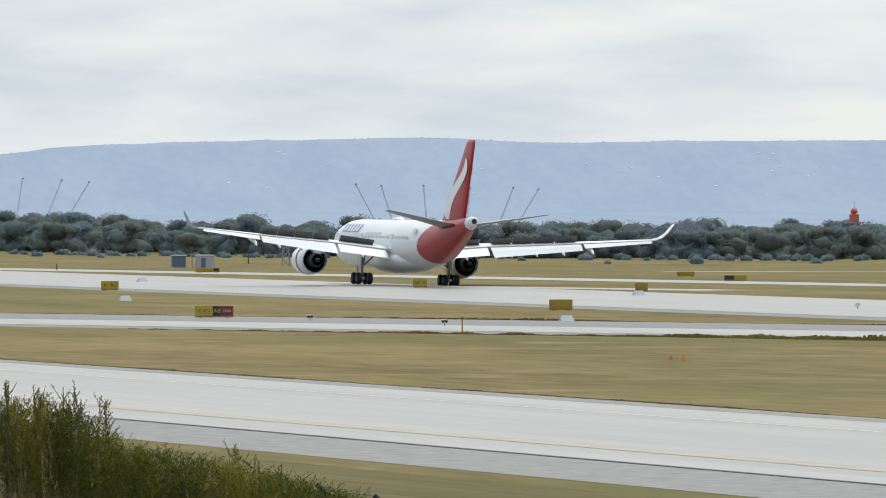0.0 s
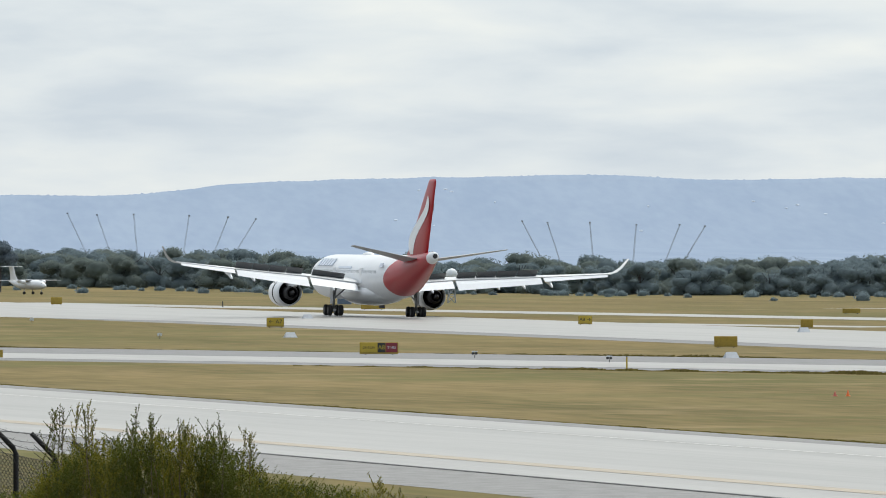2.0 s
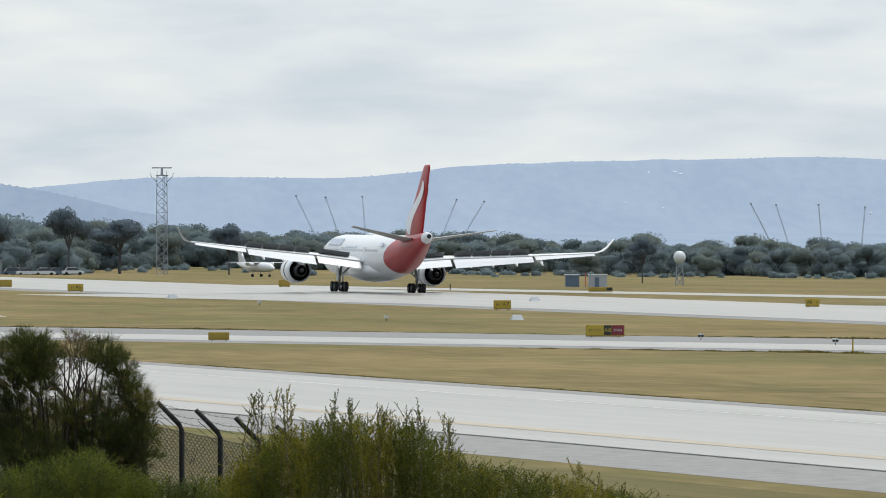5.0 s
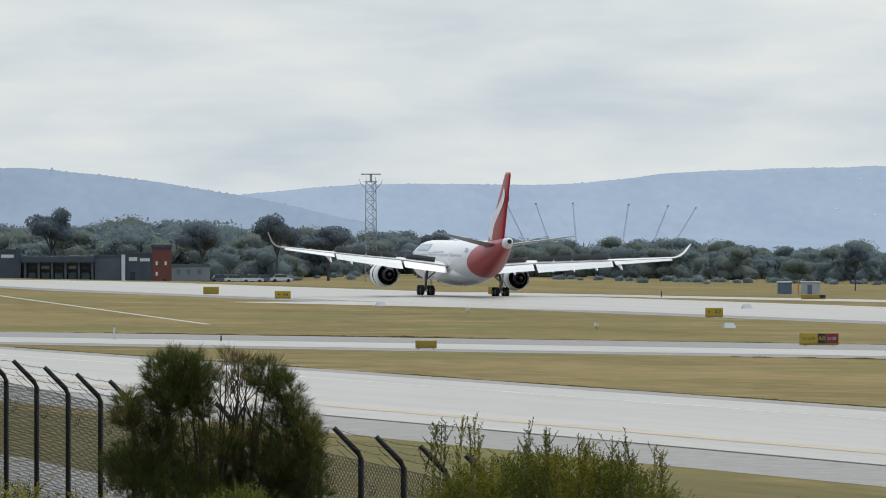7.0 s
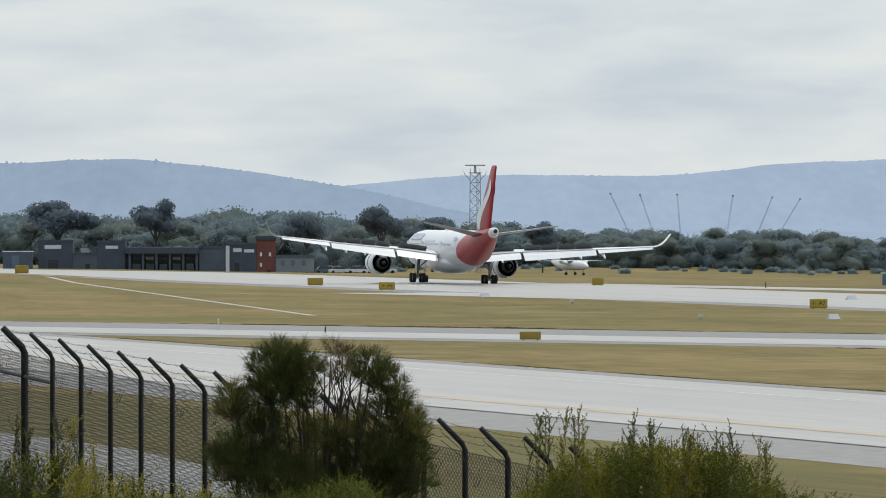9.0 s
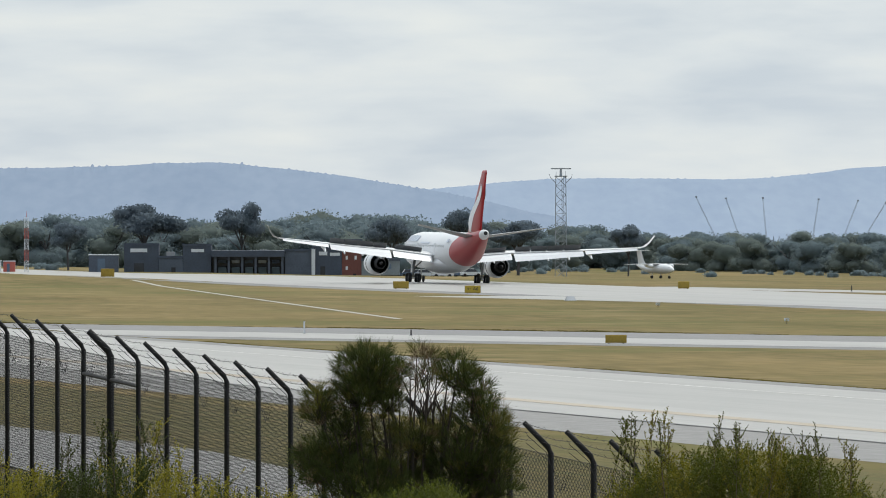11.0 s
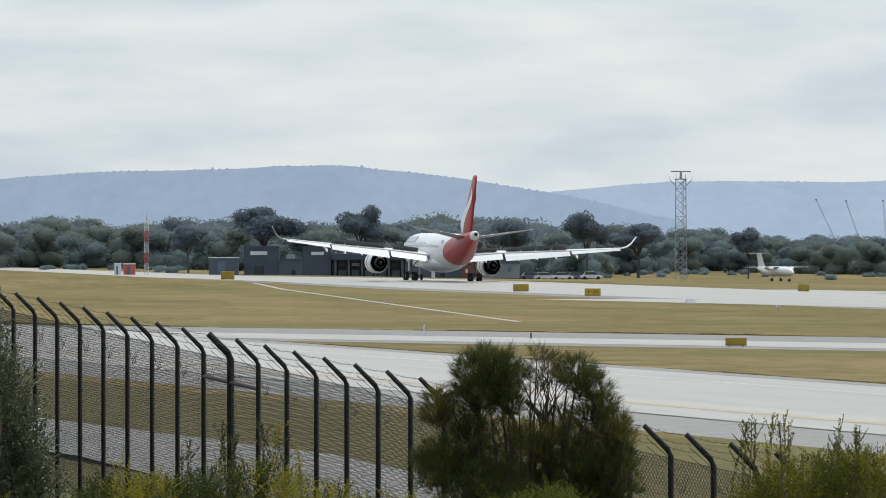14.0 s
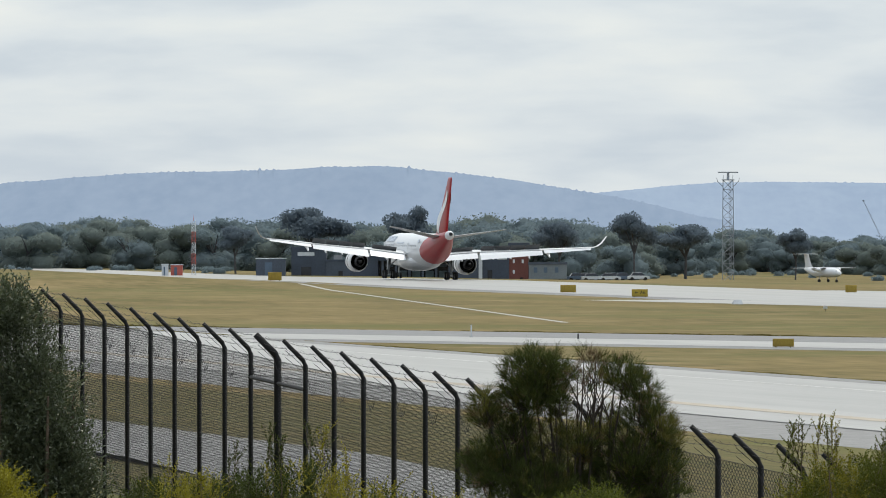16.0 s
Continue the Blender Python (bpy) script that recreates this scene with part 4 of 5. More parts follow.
shoot_bush("low_shrub", "low dense green shrub with orange-yellow flecks", 91, [(-1.05, 9.09), (-0.58, 9.16), (-0.19, 9.21), (0.35, 9.32), (0.51, 9.39), (0.70, 9.35), (0.93, 9.16), (1.40, 9.03), (2.22, 9.09), (2.57, 9.03)], 100, 8, (M_LOW, M_BUSH))
shoot_bush("golden_shrub", "bright yellow-green flowering shrub", 89, [(-5.72, 9.52), (-5.21, 9.66), (-4.96, 9.61), (-4.81, 9.39), (-4.70, 9.20)], 150, 9, (M_BUSHY,), leaf=.03)


def olive_tree(x, y):
    rng = random.Random(31)
    z0 = soil(x, y)
    T = thing("olive_like_tree", "dense grey-green small-leaved tree beside the fence", "tree", at=Matrix.Translation((x, y, z0)))
    wood = bmesh.new()
    for k in range(6):
        a = k * 1.05
        tube(wood, [(0, 0, -.1), (math.cos(a) * .2, math.sin(a) * .2, 1.4), (math.cos(a) * .45, math.sin(a) * .4, 3.0), (math.cos(a) * .5, math.sin(a) * .5, 4.2)], [.07, .055, .03, .01], 7)
    part("stem", wood, M_BARK, T)
    vs, fs = [], []
    for cx, cz, rx, rz, n in ((-.55, 4.85, .50, .50, 150), (-.15, 4.95, .28, .34, 90), (-.9, 4.3, .7, .7, 240), (.05, 4.2, .45, .6, 220), (-.4, 3.6, .8, .7, 320), (.25, 3.55, .42, .55, 220), (.35, 3.1, .45, .45, 220), (-.3, 2.9, .8, .6, 300), (.3, 2.5, .5, .5, 180), (-.6, 2.2, .8, .7, 160)):
        for _ in range(int(n * 3.8)):
            v = Vector((rng.gauss(0, 1), rng.gauss(0, 1), rng.gauss(0, 1))).normalized() * rng.uniform(.25, 1.04)
            p = Vector((cx + v.x * rx, v.y * rx, cz + v.z * rz))
            d = (v * .7 + Vector((rng.gauss(0, .3), rng.gauss(0, .3), .6))).normalized()
            for k in range(13):
                q = p + d * .022 * k
                e = (d + Vector((rng.gauss(0, .7), rng.gauss(0, .7), rng.gauss(0, .7)))).normalized() * .050
                s = e.cross(Vector((rng.gauss(0, 1), rng.gauss(0, 1), rng.gauss(0, 1)))).normalized() * .0085
                i = len(vs)
                vs += [q, q + e * .5 + s, q + e, q + e * .5 - s]
                fs.append((i, i + 1, i + 2, i + 3))
    quick("foliage", vs, fs, M_OLIVE, T, "small glossy grey-green leaves")


olive_tree(-5.38, 100.0)


# ---- airfield furniture ----
def words(text, size, material, parent, m, label=""):
    cu = bpy.data.curves.new("lettering", "FONT")
    cu.body, cu.size, cu.align_x, cu.align_y, cu.extrude = text, size, "CENTER", "CENTER", 0.004
    tmp = bpy.data.objects.new("lettering", cu)
    scene.collection.objects.link(tmp)
    me = bpy.data.meshes.new_from_object(tmp.evaluated_get(bpy.context.evaluated_depsgraph_get()))
    bpy.data.objects.remove(tmp)
    me.materials.clear()
    me.materials.append(material)
    ob = new("lettering", me)
    ob.parent, ob.matrix_basis = parent, m
    return tagged(ob, label)


def field_sign(x, y, panels, h, label):
    """A lit guidance sign on short legs; panels: width, face material, text, text material."""
    S = thing("guidance_sign", label, "sign", "airfield signs", at=pose(x, y, soil0(x, y), 0, 0, -math.degrees(math.atan2(x, y)) * .6))
    w = sum(p[0] for p in panels)
    boxpart("cabinet", (-w / 2 - .06, -.02, .09, w / 2 + .06, .22, h), M_SIGNO, S, "", bev=.03)
    for k in (-1, 1):
        for q in (0, 1):
            boxpart("leg", (k * w * .36 - .05, .03 + q * .1, -.1, k * w * .36 + .05, .08 + q * .1, .22), M_DARK, S)
    u = -w / 2
    for pw, face, text, tm in panels:
        f = boxpart("face", (u + .015, -.045, .24, u + pw - .015, -.022, h - .05), face, S)
        if text:
            words(text, min(h * .58, pw * 1.5 / len(text)), tm, S, Matrix.Translation((u + pw / 2, -.055, (h + .18) / 2)) @ Matrix.Rotation(radians(90), 4, "X"))
        u += pw
    return S


Y, O = M_SIGNY, M_SIGNO
field_sign(59.1, 1072, [(1.86, Y, "\u2190 A7", M_BLACK)], 1.12, "yellow guidance sign with a black arrow and A7")
field_sign(56.1, 849, [(1.55, Y, "03-2535", M_BLACK), (.72, M_BLACK, "A8", M_SIGNY), (1.1, M_SIGNR, "21-03", M_BOX)], 1.15, "yellow, black and red runway guidance sign")
field_sign(92.3, 896, [(2.1, O, "", None)], 1.1, "plain back of a weathered yellow guidance sign")
field_sign(96.6, 1098, [(1.5, Y, "A8 \u2192", M_BLACK)], 1.05, "yellow guidance sign with a black arrow")
field_sign(118.5, 1062, [(1.3, O, "", None)], 1.0, "plain back of a small yellow sign")
field_sign(3.7, 1369, [(2.1, O, "", None)], 1.12, "plain back of a weathered yellow sign")
field_sign(13.2, 1299, [(2.05, Y, "\u2190 A6", M_BLACK)], 1.1, "yellow guidance sign with a black arrow and A6")
field_sign(20.8, 829, [(.62, O, "", None), (.55, O, "", None), (.55, O, "", None)], .78, "low three-panel sign seen from behind")
field_sign(-43.7, 1570, [(2.1, O, "", None)], 1.4, "plain weathered yellow sign at the crest")
field_sign(44.0, 1369, [(1.5, O, "", None)], 1.1, "plain back of a small yellow sign")
field_sign(142, 1168, [(1.2, M_DARK, "", None), (1.5, O, "", None)], .8, "low dark and yellow sign beyond the runway")
field_sign(143, 1230, [(2.2, O, "", None)], .7, "low weathered yellow sign beyond the runway")
field_sign(84.5, 1290, [(2.4, O, "", None), (.8, M_DARK, "", None)], .7, "low olive and black sign beyond the runway")


def gable_marker(x, y, s=1.0):
    G = thing("gable_marker", "small white gable-shaped runway marker", "marker", "gable markers", at=pose(x, y, soil0(x, y), 0, 0, 14))
    v = [(-.65, -.45, 0), (.65, -.45, 0), (.65, .45, 0), (-.65, .45, 0), (-.48, 0, .55), (.48, 0, .55)]
    quick("cover", [tuple(c * s for c in p) for p in v], [(0, 1, 5, 4), (2, 3, 4, 5), (1, 2, 5), (3, 0, 4)], M_MARK, G)
    boxpart("base", (-.7 * s, -.5 * s, -.05, .7 * s, .5 * s, .02), M_STEEL, G)


for x, y in ((55.5, 979), (85.6, 826), (68.5, 1170), (113.5, 1020), (24.5, 1205), (155.5, 1050)):
    gable_marker(x, y)


def edge_light(x, y, tilt=0, body=M_DARK, tone="dark"):
    L = thing("edge_light", "small %s elevated runway light on a stem" % tone, "light", "edge lights", at=pose(x, y, soil0(x, y), 0, 0, tilt))
    part("stem", tube(bmesh.new(), [(0, 0, -.05), (0, 0, .28)], [.03, .03], 6), M_DARK, L)
    part("lamp", loft([ring(-.14, -.12, .4, .10, k=10), ring(-.14, .1, .4, .13, k=10)]), body, L)
    part("lamp", loft([ring(.14, -.12, .4, .10, k=10), ring(.14, .1, .4, .13, k=10)]), body, L)
    part("cap", loft([ring(0, -.13, .56, .26, .05, 10), ring(0, .1, .56, .26, .05, 10)]), M_BOX, L)


for x, y in ((63.3, 830), (72.5, 800)):
    edge_light(x, y, 10)
for x, y in ((41.5, 968), (33, 1120), (122, 905)):
    edge_light(x, y, 10, M_BOX, "white")


def marker_post(x, y, h, material, label):
    P = thing("marker_post", label, "post", "marker posts", at=pose(x, y, soil0(x, y)))
    part("stake", tube(bmesh.new(), [(0, 0, -.1), (0, 0, h)], [.07, .07], 8), material, P)
    part("cap", tube(bmesh.new(), [(0, 0, h), (0, 0, h + .05)], [.085, .05], 8), M_DARK, P)
    boxpart("base", (-.2, -.2, -.05, .2, .2, .06), M_STEEL, P)


marker_post(70.3, 760, 1.05, M_SIGNY, "thin yellow marker post in the grass")
marker_post(-6.6, 895, 1.15, M_BOX, "thin white marker post by the crossing runway")
marker_post(3.3, 880, .5, M_DARK, "short dark stake by the crossing runway")
marker_post(66, 1330, .8, M_DARK, "short dark stake in the far grass")


def cone(x, y, h, material, label):
    K = thing("traffic_cone", label, "cone", "small cones", at=pose(x, y, soil0(x, y)))
    part("body", tube(bmesh.new(), [(0, 0, .03), (0, 0, h)], [.13, .03], 10), material, K)
    boxpart("foot", (-.18, -.18, 0, .18, .18, .035), material, K)


cone(74.8, 643, .42, M_ORANGE, "small orange cone in the grass")
cone(73.9, 643, .34, M_REDW, "small dull red cone in the grass")


# ---- masts and towers ----
def lattice(bm, x0, y0, z0, x1, y1, z1, w0, w1, n, r):
    """Four-legged lattice between two centres."""
    rows = []
    for i in range(n + 1):
        f = i / n
        c = Vector((x0, y0, z0)).lerp(Vector((x1, y1, z1)), f)
        w = (w0 + (w1 - w0) * f) / 2
        rows.append([c + Vector((a * w, b * w, 0)) for a, b in ((-1, -1), (1, -1), (1, 1), (-1, 1))])
    for j in range(4):
        tube(bm, [rows[0][j], rows[-1][j]], [r, r], 4)
    for i in range(n):
        for j in range(4):
            k = (j + 1) % 4
            tube(bm, [rows[i][j], rows[i + 1][k]], [r * .6, r * .6], 3)
            tube(bm, [rows[i][k], rows[i + 1][j]], [r * .6, r * .6], 3)
            tube(bm, [rows[i + 1][j], rows[i + 1][k]], [r * .6, r * .6], 3)
    return bm


def lattice_tower():
    x, y = 35.4, 1830
    z = soil0(x, y)
    T = thing("lattice_tower", "tall grey steel lattice tower with a radar bar on top", "tower", at=pose(x, y, z))
    top = 17.4 - z
    part("frame", lattice(bmesh.new(), 0, 0, -.3, 0, 0, top, 2.2, 1.9, 11, .075), M_LATT, T)
    boxpart("platform", (-1.2, -1.2, top, 1.2, 1.2, top + .15), M_LATT, T)
    part("mast", tube(bmesh.new(), [(0, 0, top), (0, 0, top + 1.5)], [.28, .2], 8), M_LATT, T)
    boxpart("radar_bar", (-1.9, -.15, top + 1.4, 1.9, .15, top + 1.62), M_LATT, T)
    for s in (-1, 1):
        part("strut", tube(bmesh.new(), [(s * 1.0, 0, top - 1.2), (s * 2.0, 0, top - .2), (s * 2.2, 0, top + .5)], [.07, .06, .04], 5), M_LATT, T)
        part("aerial", tube(bmesh.new(), [(s * .9, 0, top), (s * .9, 0, top + 1.0)], [.05, .03], 5), M_LATT, T)
    part("cable_ladder", lattice(bmesh.new(), .45, -.6, 0, .35, -.6, top, .4, .4, 22, .03), M_LATT, T)


lattice_tower()


def boom(xt, zt, xb, zb, d=2100):
    """A thin leaning lattice mast behind the trees."""
    g = soil0(xb, d) - .3
    f = (zt - g) / (zt - zb)
    xg = xt + (xb - xt) * f
    B = thing("leaning_mast", "thin leaning dark lattice mast behind the trees", "mast", "leaning masts", at=pose(xg, d, g))
    part("boom", lattice(bmesh.new(), 0, 0, 0, xt - xg, 0, zt - g, .30, .22, 26, .019), M_LATT, B)
    boxpart("head", (xt - xg - .22, -.2, zt - g - .1, xt - xg + .22, .2, zt - g + .2), M_LATT, B)


for b in ((70.2, 13.7, 73.9, 6.0), (76.7, 13.4, 79.3, 6.0), (84.8, 13.5, 85.4, 6.7), (97.0, 13.2, 96.0, 6.7), (105.6, 12.9, 103.0, 6.4), (111.7, 12.5, 107.5, 5.6),
          (170.6, 12.0, 174.3, 4.9), (176.2, 11.7, 178.4, 4.9), (185.6, 11.7, 186.3, 3.7), (195.9, 11.2, 195.2, 3.3), (205.5, 11.2, 202.4, 3.3), (211.1, 10.9, 207.2, 4.4)):
    boom(*b)


def banded_mast(x, y, h, w, label):
    z = soil0(x, y)
    T = thing("banded_mast", label, "mast", at=pose(x, y, z))
    for i in range(5):
        part("section", lattice(bmesh.new(), 0, 0, h * i / 5, 0, 0, h * (i + 1) / 5, w, w * .9, 3, .05), M_REDW if i % 2 else M_BOX, T)
    part("aerial", tube(bmesh.new(), [(0, 0, h), (0, 0, h + 1.2)], [.06, .02], 5), M_REDW, T)


banded_mast(-66.4, 1830, 10.4, .75, "slim red and white banded lattice mast")


def shed(x, y, w, d, h, walls, label, name="equipment_shed"):
    S = thing(name, label, "shed", at=pose(x, y, soil0(x, y)))
    boxpart("wall", (-w / 2, 0, -.3, w / 2, d, h), walls, S, bev=.04)
    boxpart("roof", (-w / 2 - .12, -.12, h, w / 2 + .12, d + .12, h + .14), M_BOX, S)
    boxpart("door", (-w * .2, -.05, 0, w * .05, -.003, h * .8), M_BLUEB, S)


shed(-69.5, 1825, 2.2, 2.5, 2.0, M_REDW, "small red and white equipment shed")
shed(-71.6, 1822, 1.2, 2.5, 2.1, M_BOX, "small white equipment shed")
shed(-51.5, 1822, 5.6, 4, 3.2, M_BLDG2, "small dark shed with a pale roof edge")
shed(91.2, 1398, 2.6, 2.4, 1.75, M_MARK, "white equipment container in the grass")
shed(87.4, 1398, 2.0, 2.2, 1.7, M_BLUEB, "blue-grey equipment cabinet with a pale roof")
marker_post(89.2, 1396, 2.1, M_REDW, "thin dull red post between two containers")


def radar_head(x, y):
    z = soil0(x, y)
    T = thing("radar_head", "red and white radar platform rising behind the trees", "radar", at=pose(x, y, z))
    zt = 5.0 - z
    part("frame", lattice(bmesh.new(), 0, 0, 0, 0, 0, zt, 1.8, 1.6, 6, .08), M_LATT, T)
    boxpart("platform", (-1.6, -1.4, zt, 1.6, 1.4, zt + .3), M_LATT, T)
    boxpart("cabin", (-.8, -.8, zt + .3, .8, .8, zt + 1.7), M_REDW, T, bev=.1)
    part("dome", loft([ring(0, -.9, zt + 2.2, .2, k=14), ring(0, -.4, zt + 2.2, .6, k=14), ring(0, .4, zt + 2.2, .6, k=14), ring(0, .9, zt + 2.2, .2, k=14)]), M_REDW, T, "", True)
    part("aerial", tube(bmesh.new(), [(0, 0, zt + 2.6), (0, 0, zt + 4)], [.06, .03], 5), M_REDW, T)


radar_head(228, 1700)


def white_dome(x, y):
    T = thing("radome", "white round radome on a short stand beside the trees", "radome", at=pose(x, y, soil0(x, y)))
    z = 3.6 - soil0(x, y)
    part("dome", loft([[(1.0 * math.cos(p) * math.cos(a * .524), 1.0 * math.cos(p) * math.sin(a * .524), z + math.sin(p)) for a in range(12)] for p in (-1.5, -1.1, -.6, 0, .6, 1.1, 1.5)]), M_BOX, T, "", True)
    part("stand", lattice(bmesh.new(), 0, 0, -.1, 0, 0, z - .8, 1.2, .9, 3, .07), M_LATT, T)


white_dome(110.7, 1500)


# ---- the low dark terminal ----
def terminal():
    T = thing("terminal_building", "long low charcoal building with pale window strips and one red block", "building", at=pose(0, 1830, soil0(-25, 1830)))
    g = soil0(-25, 1830)
    blocks = [(-47.8, -41.2, 4.6, M_BLDG), (-41.2, -36.6, 2.2, M_BLDG2), (-36.6, -31.2, 4.5, M_BLDG), (-17.2, -12.0, 3.5, M_BLDG2), (-12.0, -6.3, 4.0, M_BLDG), (-6.3, -2.6, 5.0, M_BRICK), (-2.6, 4.7, 1.7, M_PALEB)]
    for k, (x0, x1, top, m) in enumerate(blocks):
        w = boxpart("wing", (x0 + .004 * k, 0, -.4, x1 - .004, 12, top - g), m, T, bev=.05)
        boxpart("parapet", (x0 - .1, -.15, top - g - .35, x1 + .1, -.004, top - g + .1), M_BLDG2 if m is M_PALEB else M_BLDG, w)
    boxpart("cap", (-6.5, -.3, 5.004 - g, -2.4, 4, 5.5 - g), M_BLDG, T, "dark overhanging cap of the red block")
    for x0, x1, z0, z1, m in ((-46.6, -43.4, 3.0, 3.7, M_BOX), (-45.9, -44.0, .3, 2.4, M_GLASS), (-35, -32.6, 3.0, 3.6, M_BOX), (-38.8, -38.0, .2, 1.6, M_GLASS), (-10.7, -9.1, 2.4, 3.1, M_BOX), (-8.6, -6.7, 2.3, 2.9, M_BOX), (-10.4, -9.5, -.6, 1.8, M_GLASS),
                              (-5.6, -5.2, 1.6, 2.3, M_BOX), (-3.9, -3.5, 1.6, 2.3, M_BOX), (-5.6, -5.2, -.4, .3, M_BOX), (-4.2, -3.6, -.6, .4, M_GLASS), (-1.6, -.9, -.2, .8, M_BLUEB), (.3, 1.0, -.2, .8, M_BLUEB), (2.4, 3.1, -.2, .8, M_BLUEB)):
        boxpart("window", (x0, -.06, z0 - g - 1.5, x1, -.005, z1 - g - 1.5) if m is M_GLASS else (x0, -.06, z0 - g, x1, -.005, z1 - g), m, T)
    boxpart("pillar", (-12.1, -.5, -.3, -11.4, -.16, 3.6 - g), M_BOX, T, "white upright pillar")
    # open colonnade between the blocks
    boxpart("canopy", (-31.19, -1.0, 2.1 - g, -17.21, 11, 3.3 - g), M_BLDG, T, "deep dark flat canopy")
    boxpart("back_wall", (-31.19, 10, -.3, -17.21, 10.3, 2.098 - g), M_GLASS, T)
    for i in range(6):
        x = -30.6 + i * 2.55
        boxpart("column", (x, -.5, -.3, x + .42, -.1, 2.098 - g), M_BLDG2, T)
        if i < 5:
            boxpart("planter", (x + .7, .4, -.3, x + 2.3, 1.1, 1.2), M_FAR, T, "clipped green hedge", bev=.12)
            boxpart("sill", (x + .7, 3, 1.9, x + 2.2, 3.2, 2.5), M_BOX if i % 2 else M_BLUEB, T)
    for x, y0 in ((-39.8, 3.0), (-33.0, 5.0), (-9.5, 4.0), (-22, 4.0)):
        boxpart("roof_plant", (x, 3, 2.0 + .4 * y0 - g * .0, x + 1.6, 5, 2.9 + .4 * y0), M_STEEL, T)


terminal()


def parked_car(x, y, col, label):
    C = thing("parked_car", label, "car", "cars by the terminal", at=pose(x, y, soil0(x, y), 0, 0, 5))
    part("body", loft([[(-2.1, .85 * s, .35), (-2.1, .85 * s, .85), (-1.2, .85 * s, .95), (1.2, .85 * s, .95), (2.1, .85 * s, .8), (2.1, .85 * s, .35)] for s in (-1, 1)]), col, C)
    part("cabin", loft([[(-1.5, .75 * s, .95), (-1.1, .65 * s, 1.5), (.6, .65 * s, 1.5), (1.2, .75 * s, .95)] for s in (-1, 1)]), M_GLASS, C)
    boxpart("roof", (-1.1, -.66, 1.5, .6, .66, 1.55), col, C)
    for dx in (-1.3, 1.3):
        for dy in (-.8, .8):
            part("wheel", loft([ring(dx, dy - .1, .33, .33, k=12), ring(dx, dy + .1, .33, .33, k=12)]), M_TYRE, C)


for i, (x, d) in enumerate(((6.8, 1842), (9.6, 1838), (12.9, 1836), (15.6, 1839), (18.4, 1837), (8.2, 1848), (14.2, 1849))):
    parked_car(x, d, M_BOX if i % 3 else M_BLUEB, "small pale parked car by the terminal" if i % 3 else "small dark parked car by the terminal")


# ---- small T-tail aircraft on the far apron ----
def small_jet():
    x, y = 48.3, 1650
    A = thing("parked_aircraft", "small white T-tail aircraft parked near the trees", "airplane", at=pose(x, y, soil0(x, y), 0, 0, -148) @ Matrix.Scale(.58, 4))
    part("fuselage", loft([ring(0, s, z, r, k=18) for s, z, r in ((9.2, 2.5, .05), (8.6, 2.6, .7), (7.2, 2.8, 1.2), (5, 2.9, 1.45), (-3, 2.9, 1.45), (-6, 3.2, 1.1), (-9, 3.7, .5), (-10.5, 3.9, .1))]), M_WHITE, A, "", True)
    for s in (-1, 1):
        part("wing", loft([[(s * px, py, pz) for px, py, pz in wing_ring(*w, 6)] for w in ((.3, 2.6, 3.2, 4.3, .12), (11, .8, 1.5, 4.2, .10))]), M_WHITE, A, "", True)
        part("engine", loft([ring(s * 3.6, 3.6, 3.7, .3, k=12), ring(s * 3.6, 3.2, 3.7, .55, k=12), ring(s * 3.6, .6, 3.8, .5, k=12), ring(s * 3.6, -.8, 3.9, .2, k=12)]), M_WHITE, A, "", True)
        part("tailplane", loft([[(s * px, py, pz) for px, py, pz in wing_ring(*w, 6)] for w in ((0, -8.6, 2.2, 8.3, .1), (4.2, -9.4, 1.2, 8.3, .1))]), M_WHITE, A, "", True)
        part("wheel", loft([ring(s * 1.6, -.1, .45, .45, k=12), ring(s * 1.6, .25, .45, .45, k=12)]), M_TYRE, A)
        part("gear_leg", tube(bmesh.new(), [(s * 1.6, 0, .4), (s * 1.3, 0, 2.0)], [.12, .12], 6), M_STEEL, A)
    part("wheel", loft([ring(0, 6.8, .4, .4, k=12), ring(0, 7.1, .4, .4, k=12)]), M_TYRE, A)
    part("nose_leg", tube(bmesh.new(), [(0, 6.9, .4), (0, 6.9, 1.8)], [.1, .1], 6), M_STEEL, A)
    rows = []
    for z, le, ch in ((3.9, -5.2, 4.6), (5.4, -6.6, 3.2), (8.3, -8.0, 2.5)):
        rows.append([(.12, le - ch * .3, z), (0, le, z), (-.12, le - ch * .3, z), (0, le - ch, z)])
    part("fin", loft(rows), M_WHITE, A)
    boxpart("cockpit_window", (-.75, 7.6, 3.0, .75, 8.0, 3.4), M_GLASS, A)


small_jet()


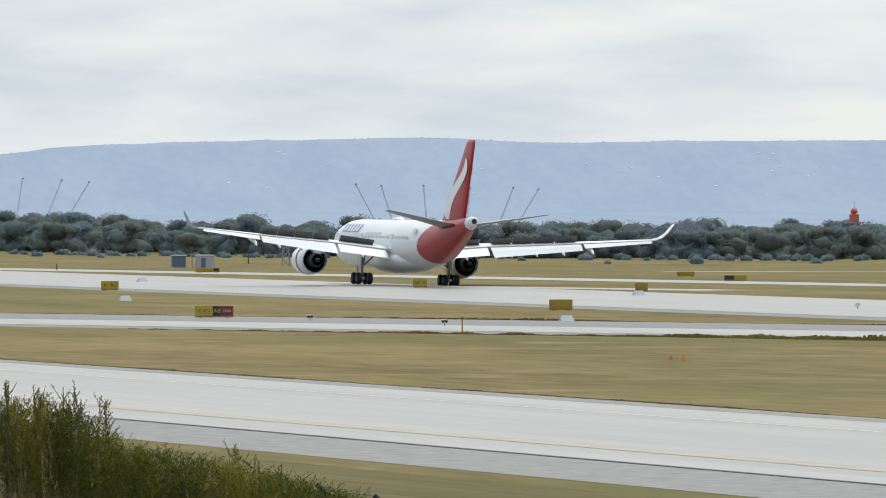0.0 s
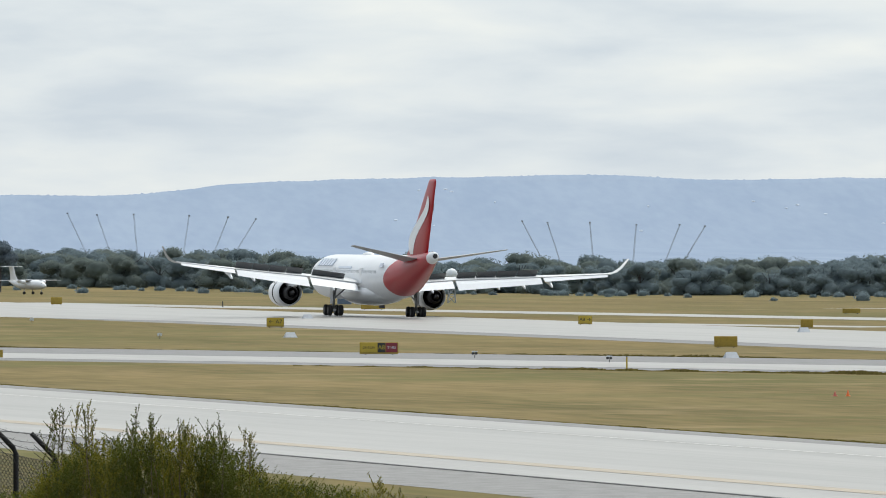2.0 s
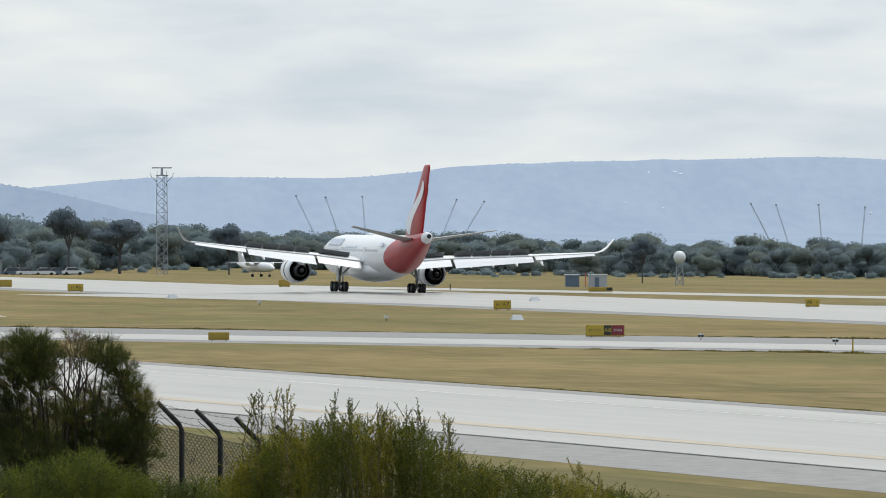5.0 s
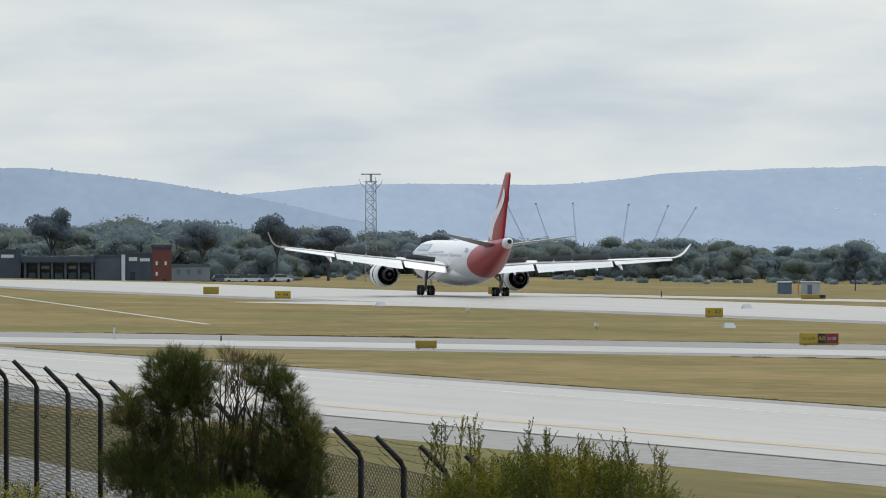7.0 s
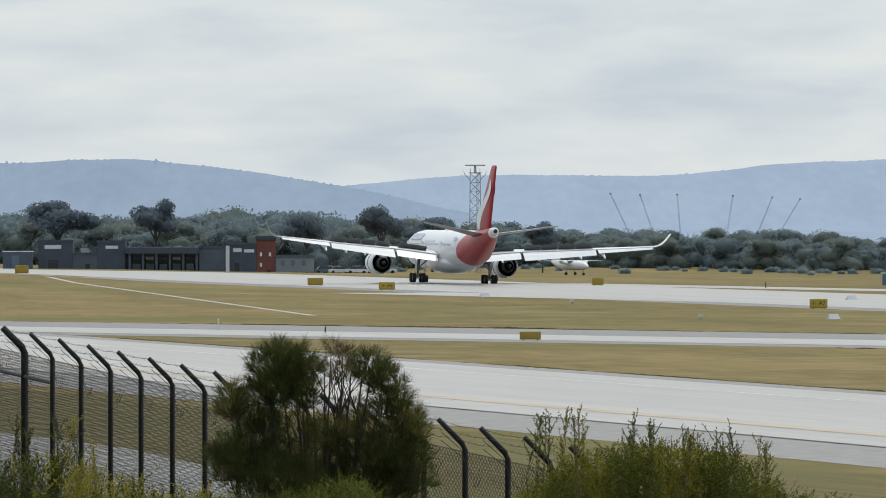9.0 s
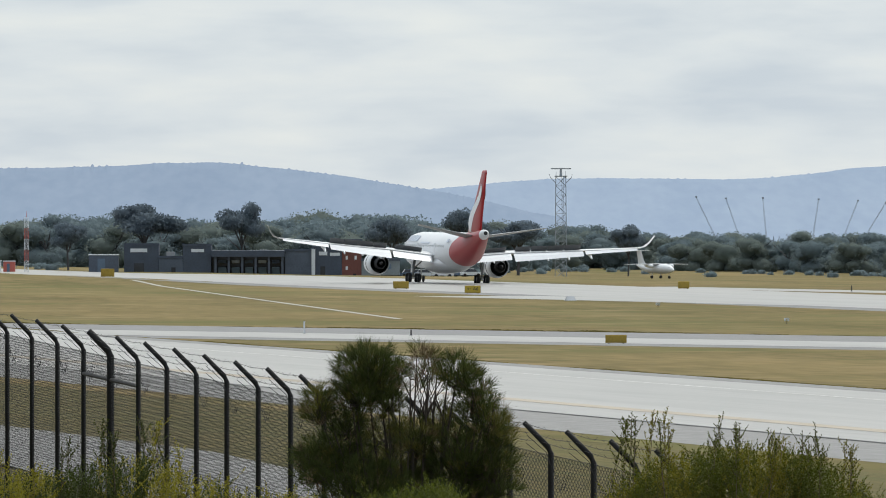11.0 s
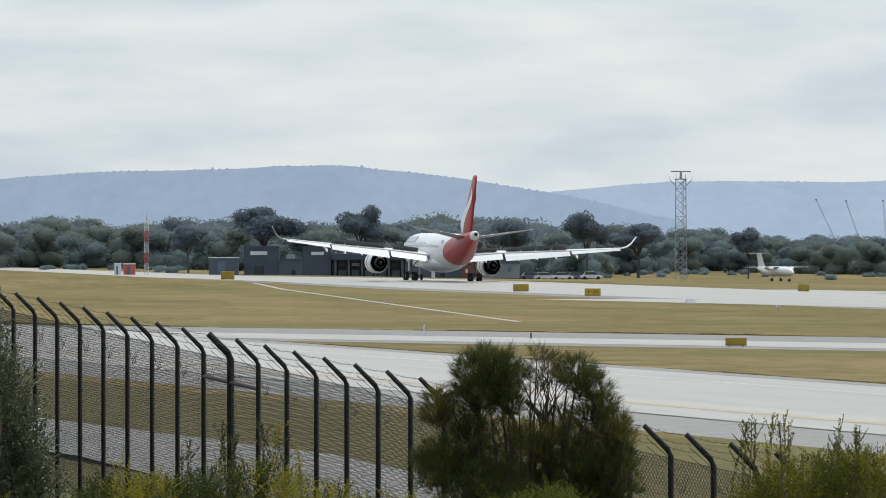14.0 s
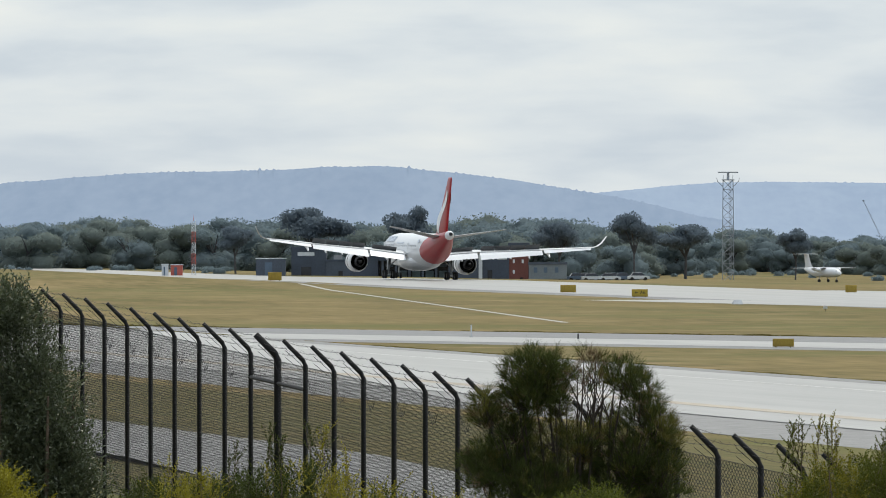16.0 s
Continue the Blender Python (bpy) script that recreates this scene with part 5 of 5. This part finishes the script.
# ---- pale roofs scattered over the far ridge, scrub before the wood ----
# haze and sunlit brightness put in as pale blue colour and emission
M_HAZEW = mat("glowing_hazed_roof", (0.40, 0.445, 0.50), 0.9, scale=.3, var=.25, rnd=.25, spec=0.0, glow=0.5)


def ridge_houses():
    rng = random.Random(17)
    for i in range(38):
        x = rng.uniform(300, 800)
        f = rng.uniform(.15, .84)
        h = skyline(FAR_RIDGE, x)
        dy = -330 + 330 * f ** .8 + 14 * noise.noise((x * .02 + f * .8, f * 1.5, 462))
        z = -1.9 + (h + 1.9) * f
        x, y = x * (1 + dy / 4620), 4620 + dy - 1.5
        w = rng.choice((.5, .7, .9, 1.4))
        H = thing("hillside_house", "tiny pale house on the hazy ridge", "house", "houses on the ridge", at=pose(x, y, z - .2, 0, 0, rng.uniform(-20, 20)))
        boxpart("wall", (-w / 2, 0, -1.5, w / 2, 5, .3), M_HAZEW, H)
        quick("roof", [(-w / 2 - .1, -.2, .31), (w / 2 + .1, -.2, .31), (w / 2 + .1, 3.2, .31), (-w / 2 - .1, 3.2, .31), (-w / 2, 1.5, .6), (w / 2, 1.5, .6)], [(0, 1, 5, 4), (2, 3, 4, 5), (1, 2, 5), (3, 0, 4)], M_HAZEW, H)


ridge_houses()


def far_scrub():
    rng = random.Random(12)
    bm = bmesh.new()
    lobes = []
    for i in range(200):
        az = rng.uniform(-.08, .17)
        d = (1900 - 4150 * max(-.02, min(az, .1))) * (wood_shift(az) + rng.choice((0,) * 12 + (-.03, -.05))) + rng.uniform(-22, 12)
        x = az * d
        if -.03 < az < .005:
            continue
        r = rng.uniform(.4, 1.1)
        lobes.append((x, d, soil0(x, d) + r * .3, r * 1.5, r))
    crown_mesh(bm, rng, lobes, 90, .17)
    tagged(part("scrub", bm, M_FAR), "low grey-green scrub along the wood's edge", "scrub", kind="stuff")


far_scrub()


def motions():
    rows = []
    for t, c, a in ROLL:
        x, y = place(c, a)
        rows.append((t, pose(x, y, 0.05, 0, 1.6, PLANE_TURN)))
    walk(airliner, rows)


motions()
